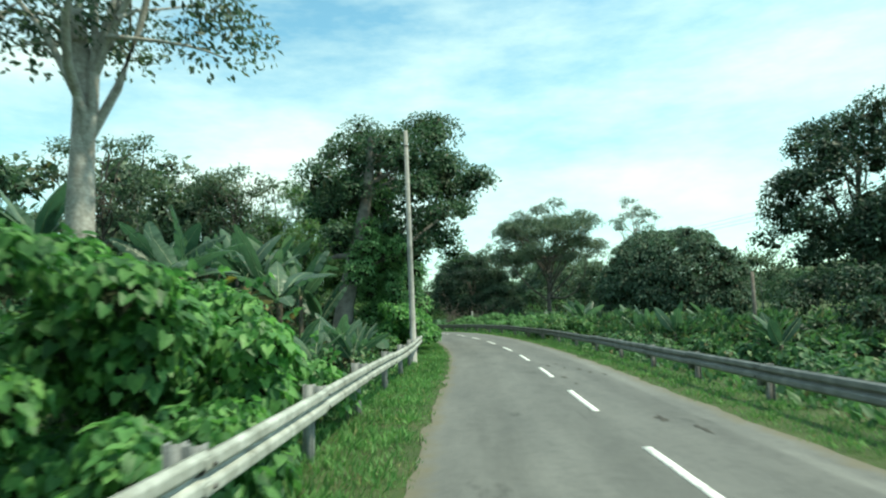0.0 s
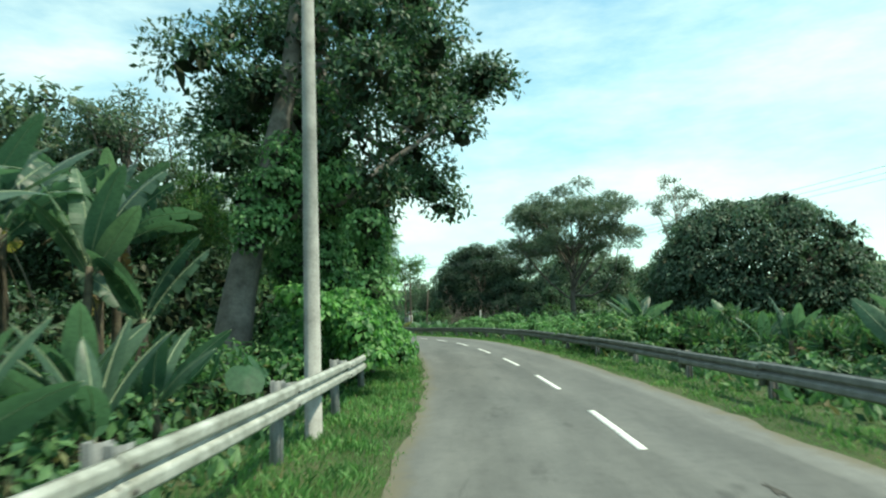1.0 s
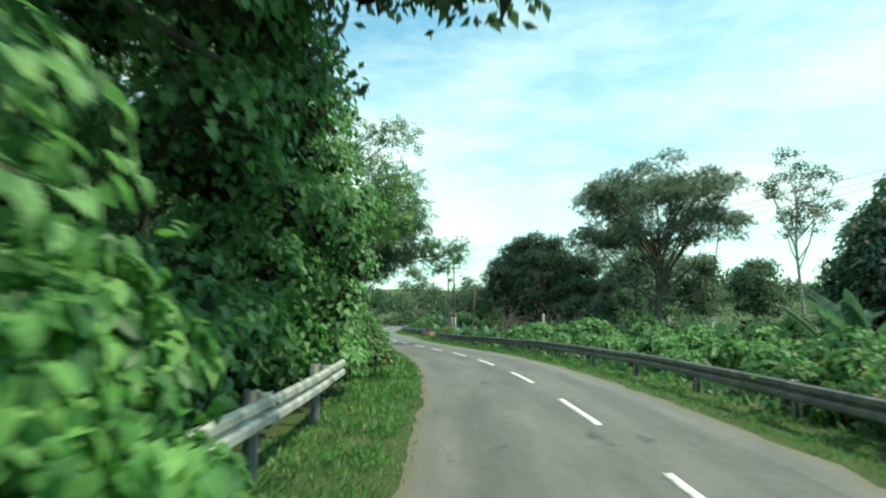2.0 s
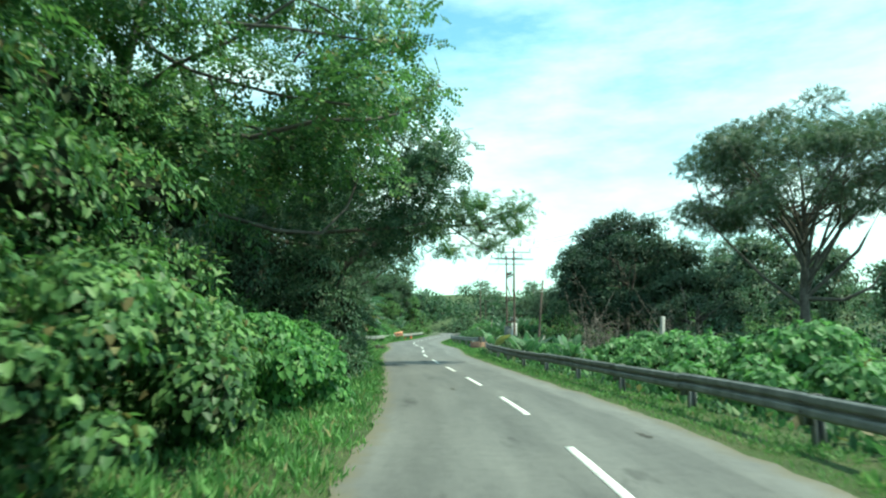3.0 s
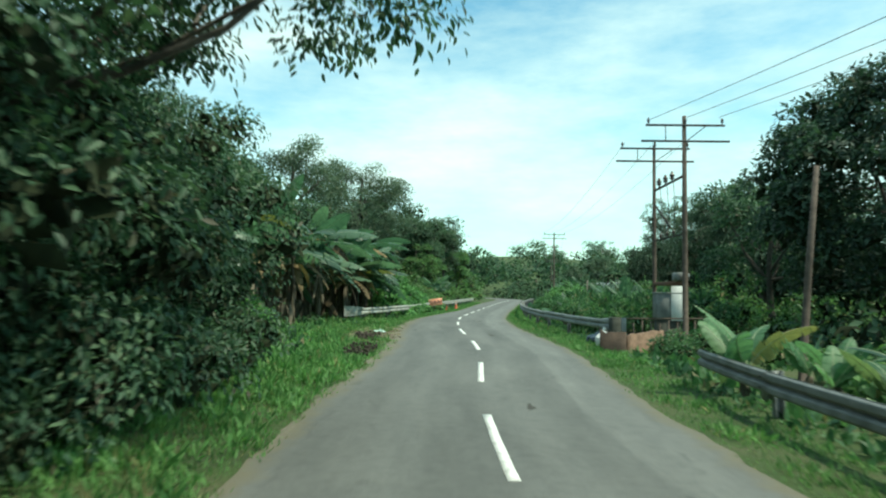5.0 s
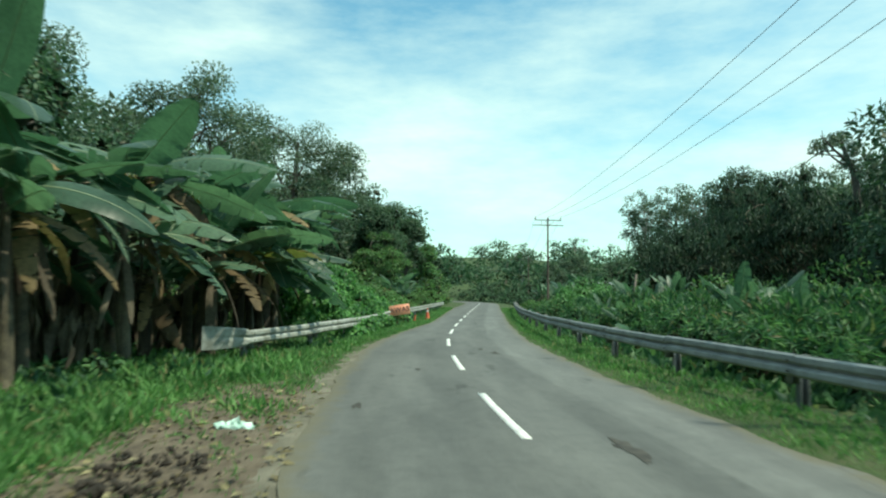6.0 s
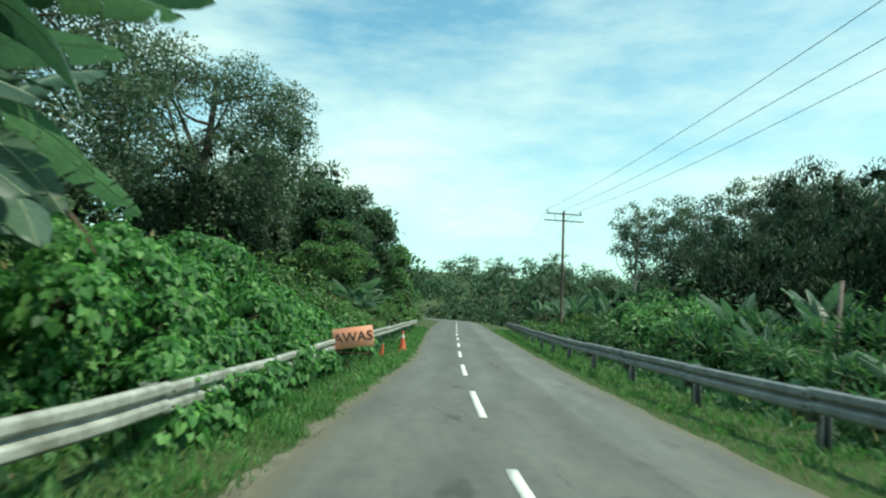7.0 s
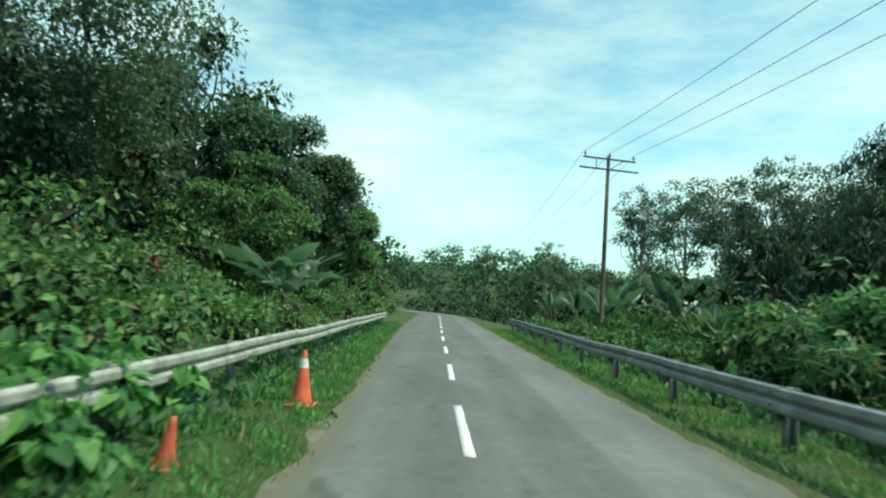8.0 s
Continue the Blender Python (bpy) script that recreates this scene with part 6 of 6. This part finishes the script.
for y in np.arange(120, 260, 9.5):
    for d in (40, 54):
        SPOTS.append((y + r_f.uniform(-4, 4), d + max(0, y - 170) * 0.12 + r_f.uniform(-4, 4), r_f.uniform(0.7, 1.0)))
for y in np.arange(-10, 120, 13):
    SPOTS.append((y + r_f.uniform(-4, 4), 62 + r_f.uniform(-8, 8), r_f.uniform(0.5, 0.8)))
for y in np.arange(185, 250, 8):
    SPOTS.append((y, -9.5 + r_f.uniform(-1.5, 1), r_f.uniform(0.6, 0.9)))
    SPOTS.append((y, 15 + r_f.uniform(-1.5, 3), r_f.uniform(0.32, 0.5)))
NEAR = []
for k, (h, mt) in enumerate(((11, "forest"), (13, "grey"), (12, "forest"))):
    NEAR.append(tree("forest_tree", "leafy dark green forest tree close behind the verge", place(70 + 26 * k, -18.5), h * 0.8, (0, 0, h * 0.58), (h * 0.36, h * 0.36, h * 0.48), 60, h * 0.115, 7000, 0.34, M[mt], M["bark"], 0.26, 640 + k, depth=0.6, limbs=7, heart=0.5, group="forest behind the road"))
for i, (y, d, k) in enumerate(SPOTS):
    near = -22 < d < 0 and 40 < y < 175
    src = NEAR[int(r_f.integers(0, 3))] if near else KIND[int(r_f.integers(0, 5))]
    o = copy_thing(src, place(y, d, r_f.uniform(0, 360)))
    o.scale = (k, k, k * r_f.uniform(0.9, 1.15))
airy = tree("tall_airy_tree", "tall grey-green tree with an airy open crown", pose(25, 256, float(ground_z(25, 256))), 23, (0, 0, 18.5), (6.4, 6.4, 9.0), 80, 1.45, 4600, 0.6, M["grey"], M["bark_pale"], 0.32, 700, depth=0.85, hollow=0.4, fork=0.3, limbs=26, group="tall trees beyond the bamboo")
for x, y, k, turn in [(30, 247, 1.0, 70), (33, 238, 0.96, 160), (38, 232, 1.04, 250), (42, 226, 0.94, 90), (49, 224, 1.0, 310), (60, 228, 1.05, 20), (12, 290, 0.7, 200), (-3, 300, 0.66, 120), (70, 232, 1.0, 140)]:
    copy_thing(airy, pose(x, y, float(ground_z(x, y)), 0, 0, turn)).scale = (k, k, k)
for x, y, k in [(20, 238, 0.6), (27, 232, 0.65), (34, 224, 0.6), (41, 217, 0.7), (14, 244, 0.6), (50, 214, 0.8), (24, 222, 0.5), (8, 250, 0.7)]:
    o = copy_thing(KIND[int(x) % 5], pose(x, y, float(ground_z(x, y)), 0, 0, 40 * k))
    o.scale = (k, k, k)

for x, y, k in [(42, 50, 0.7), (49, 58, 0.8), (56, 60, 0.8), (62, 70, 0.8)]:
    o = copy_thing(KIND[int(x) % 3], pose(x, y, float(ground_z(x, y)), 0, 0, 70 * k))
    o.scale = (k, k, k)

# tall dead trunk wrapped and hung with vines
snag = thing("vine_hung_snag", "tall dead tree trunk hung with trailing vines", "tree", pose(15.2, 140, float(ground_z(15.2, 140))) @ Matrix.Scale(0.68, 4))
r_s = np.random.default_rng(44)
snag_line = np.array([(0, 0, -0.3), (-0.1, 0, 5), (-0.3, 0, 10), (-0.8, 0, 14.5), (-1.9, 0, 17.6)])
pcs = [tube(snag_line, [0.5, 0.42, 0.36, 0.28, 0.12], 9, False)]
for tip in ((-4.6, 0.4, 16.4), (-3.8, -0.6, 17.8), (-5.2, 0.2, 15.2), (0.9, 0.3, 16.0), (-3.0, 0.8, 18.6)):
    pcs.append(limb((-1.0, 0, 15.2), tip, 0.13, 0.03, r_s, 0.2))
part("trunk", tube_mesh("trunk", pcs, M["bark"]), snag)
hang = np.concatenate([snag_line[1:4] + r_s.normal(size=(3, 3)) * 0.2, [(-1.7, 0, 17.4), (-0.8, 0, 16.4), (0.5, 0, 15.6), (0.7, 0, 14.2), (0.8, 0, 12.6), (-2.6, 0, 17.2), (-3.6, 0.3, 16.8), (0.3, 0, 11.2), (-1.2, 0, 15.2)]])
v, f = shell_leaves(LEAF, hang, np.full(len(hang), 0.8), 3600, 0.3, r_s, 1.3, 0.8, squash=1.4)
part("vine", mesh_of("vine", v, f, [M["grey"]]), snag, "grey-green trailing vines")


def far_woods(name, label, n, y0, y1, x0, x1, seed, size):
    """Woods on the slopes: real leaf clumps, too many to count."""
    r = np.random.default_rng(seed)
    x, y = r.uniform(x0, x1, n), r.uniform(y0, y1, n)
    far = np.hypot(x + 5, y - 80)
    keep = far > 165
    x, y = x[keep], y[keep]
    h = r.uniform(7, 15, len(x))
    c = np.stack([x, y, ground_z(x, y) + h * 0.6], -1)
    cl_c = np.concatenate([c + ball(len(c), r) * h[:, None] * 0.26 * [1, 1, 0.9] for _ in range(5)])
    rad = np.tile(h * 0.24, 5)
    v, f = shell_leaves(LEAF, cl_c, rad, len(cl_c) * 28, size * 1.3, r, 0.4, 0.4)
    v2, f2 = core_mound(c, h * 0.36, 0.85, r, 1.35, 14)
    tagged(new(name, leafy_mesh(name, (v, f), (v2, f2), M["forest"])), label, "woods", kind="stuff")


far_woods("far_woods", "distant wooded hillside beyond the road's end", 420, 262, 460, -170, 200, 5, 1.1)
far_woods("far_woods", "distant woods on the flank of the valley", 200, -40, 262, 95, 230, 6, 1.2)
far_woods("far_woods", "distant woods on the flank of the valley", 160, -40, 262, -230, -85, 7, 1.2)


def understory(label, y0, y1, d0, d1, h0, h1, n, seed, mat, size=0.4, per=45):
    """Scrub that fills the ground under and between the trees."""
    r = np.random.default_rng(seed)
    P = on_road(r.uniform(y0, y1, n), r.uniform(min(d0, d1), max(d0, d1), n))
    rad = r.uniform(0.9, 1.7, n)
    P[:, 2] = ground_z(P[:, 0], P[:, 1]) + np.maximum(0, r.uniform(h0, h1, n) * r.random(n) ** 0.5 - rad * 0.6)
    v, f = shell_leaves(LEAF, P, rad, n * per, size, r, 0.6, 0.4)
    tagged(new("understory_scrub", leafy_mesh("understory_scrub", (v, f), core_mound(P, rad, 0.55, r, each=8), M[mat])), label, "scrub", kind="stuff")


understory("low green scrub under the roadside tree", 12, 50, -6.4, -17, 0.5, 1.5, 230, 30, "weed", 0.22, 110)
understory("dense green scrub under the trees", -12, 22, -11, -30, 1.5, 3.5, 240, 31, "weed")
understory("dense green scrub behind the banana plants", 22, 50, -17, -30, 2.0, 4.0, 200, 32, "forest")
understory("dark scrub under the overhanging trees", 46, 100, -9.5, -22, 2.5, 5.0, 380, 33, "forest", 0.48, 34)
understory("dark scrub behind the banana grove", 92, 128, -13, -25, 1.5, 4.2, 220, 34, "forest", 0.48, 34)
understory("dense green scrub behind the hedge", 126, 190, -8, -24, 2.0, 5.0, 420, 35, "creeper", 0.28, 105)
understory("low green scrub beyond the guardrail", -8, 40, 9.5, 36, 0.6, 1.8, 330, 36, "weed")
understory("low green scrub around the mango tree", 40, 75, 9, 40, 0.8, 2.2, 330, 37, "creeper")
understory("scrub at the foot of the dark trees", 75, 110, 13, 42, 1.2, 3.0, 300, 38, "forest", 0.45, 40)
understory("tangled scrub below the bamboo", 108, 150, 13, 42, 1.5, 4.5, 360, 39, "creeper", 0.3, 95)
understory("tangled scrub behind the banana plants", 150, 200, 11, 42, 2.0, 5.5, 480, 40, "forest")
understory("scrub on both sides of the far road", 188, 262, 6, 40, 1.5, 5.5, 420, 41, "forest", 0.5, 45)
understory("scrub beside the far road", 176, 232, -5.5, -22, 1.5, 5.5, 300, 42, "creeper", 0.45, 55)


# ---------------------------------------------------------------- verge grass and weeds
def grass(name, label, y0, y1, d_lo, d_hi, per_m2, height, mat, seed, template=BLADE, spread=0.55):
    """Blades over a strip of verge; d_lo, d_hi: functions of y."""
    r = np.random.default_rng(seed)
    width = float(np.mean(np.abs(d_hi(np.linspace(y0, y1, 40)) - d_lo(np.linspace(y0, y1, 40)))))
    n = int((y1 - y0) * width * per_m2)
    y, u = r.uniform(y0, y1, n), r.random(n)
    d = d_lo(y) + (d_hi(y) - d_lo(y)) * u
    P = on_road(y, d)
    P[:, 2] = ground_z(P[:, 0], P[:, 1]) - 0.01
    tuft = 0.6 + 0.5 * lumps(P[:, 0] * 3, P[:, 1] * 3, 1.3, 0.7) + 0.25 * r.normal(size=n)
    inner = np.clip(u * width / 0.4, 0.45, 1)
    axis = unit(np.stack([r.normal(size=n) * spread, r.normal(size=n) * spread, np.ones(n)], -1))
    normal = ball(n, r) + 0.01
    v, f = leaf_cloud(template, P, axis, normal, height * np.clip(tuft, 0.3, 1.5) * inner)
    return tagged(new(name, mesh_of(name, v, f, [mat])), label, "grass", kind="stuff")


L_ = lambda off: (lambda y: edge_left(y) + off)
R_ = lambda off: (lambda y: edge_right(y) + off)
grass("verge_grass", "short bright green grass on the verge", -3, 50, L_(0.1), L_(-1.9), 340, 0.19, M["grass"], 1)
grass("verge_grass", "long green grass on the shaded verge", 50, 97, L_(0.1), L_(-2.7), 230, 0.26, M["grass"], 2)
grass("verge_grass", "lush grass before the bare soil", 90, 103, L_(0.04), L_(-1.2), 230, 0.2, M["grass"], 15)
grass("verge_grass", "sparse grass over the bare soil", 102, 111, L_(0.04), L_(-2.2), 60, 0.13, M["grass"], 17)
grass("verge_grass", "lush green grass on the wide verge", 90, 116, lambda y: np.where(np.abs(y - 106.4) < 4.2, -4.35, edge_left(y) - 0.9), lambda y: edge_left(y) - 6.5, 280, 0.3, M["grass"], 3)
grass("verge_grass", "green grass below the flared guardrail end", 107, 127, L_(-0.1), lambda y: np.minimum(edge_left(y) - 1.5, np.interp(y, [113, 121, 127], [-6.6, -5.2, -4.2])), 230, 0.19, M["grass"], 14)
grass("verge_grass", "green grass below the pale guardrail", 124, 175, L_(0.1), L_(-1.9), 220, 0.2, M["grass"], 4)
grass("verge_grass", "short green grass along the right verge", -3, 103, R_(-0.1), R_(1.35), 240, 0.15, M["grass"], 5)
grass("verge_grass", "green grass on the verge below the guardrail", 96, 176, R_(-0.1), R_(1.7), 220, 0.17, M["grass"], 6)
grass("verge_weeds", "broad-leaved weeds behind the guardrail", -3, 104, R_(1.2), R_(3.6), 40, 0.34, M["weed"], 7, LEAF, 0.9)
grass("verge_weeds", "broad-leaved weeds behind the guardrail", 104, 176, R_(1.6), R_(4.2), 40, 0.34, M["weed"], 8, LEAF, 0.9)
grass("verge_weeds", "weeds under the pale guardrail", 8, 36, L_(-1.6), L_(-4.4), 60, 0.34, M["weed"], 9, LEAF, 0.9)
grass("verge_weeds", "broad-leaved weeds in the wide verge", 86, 114, lambda y: np.where(np.abs(y - 106.4) < 4.2, -5.6, edge_left(y) - 2.0), lambda y: edge_left(y) - 6.5, 75, 0.32, M["weed"], 10, LEAF, 0.9)
grass("verge_weeds", "weeds climbing at the foot of the guardrail", 118, 172, L_(-0.9), L_(-2.6), 60, 0.3, M["weed"], 11, LEAF, 0.9)
grass("verge_grass", "short trodden grass at the edge of the road", 122, 160, L_(0.22), L_(-0.6), 330, 0.1, M["grass"], 16)
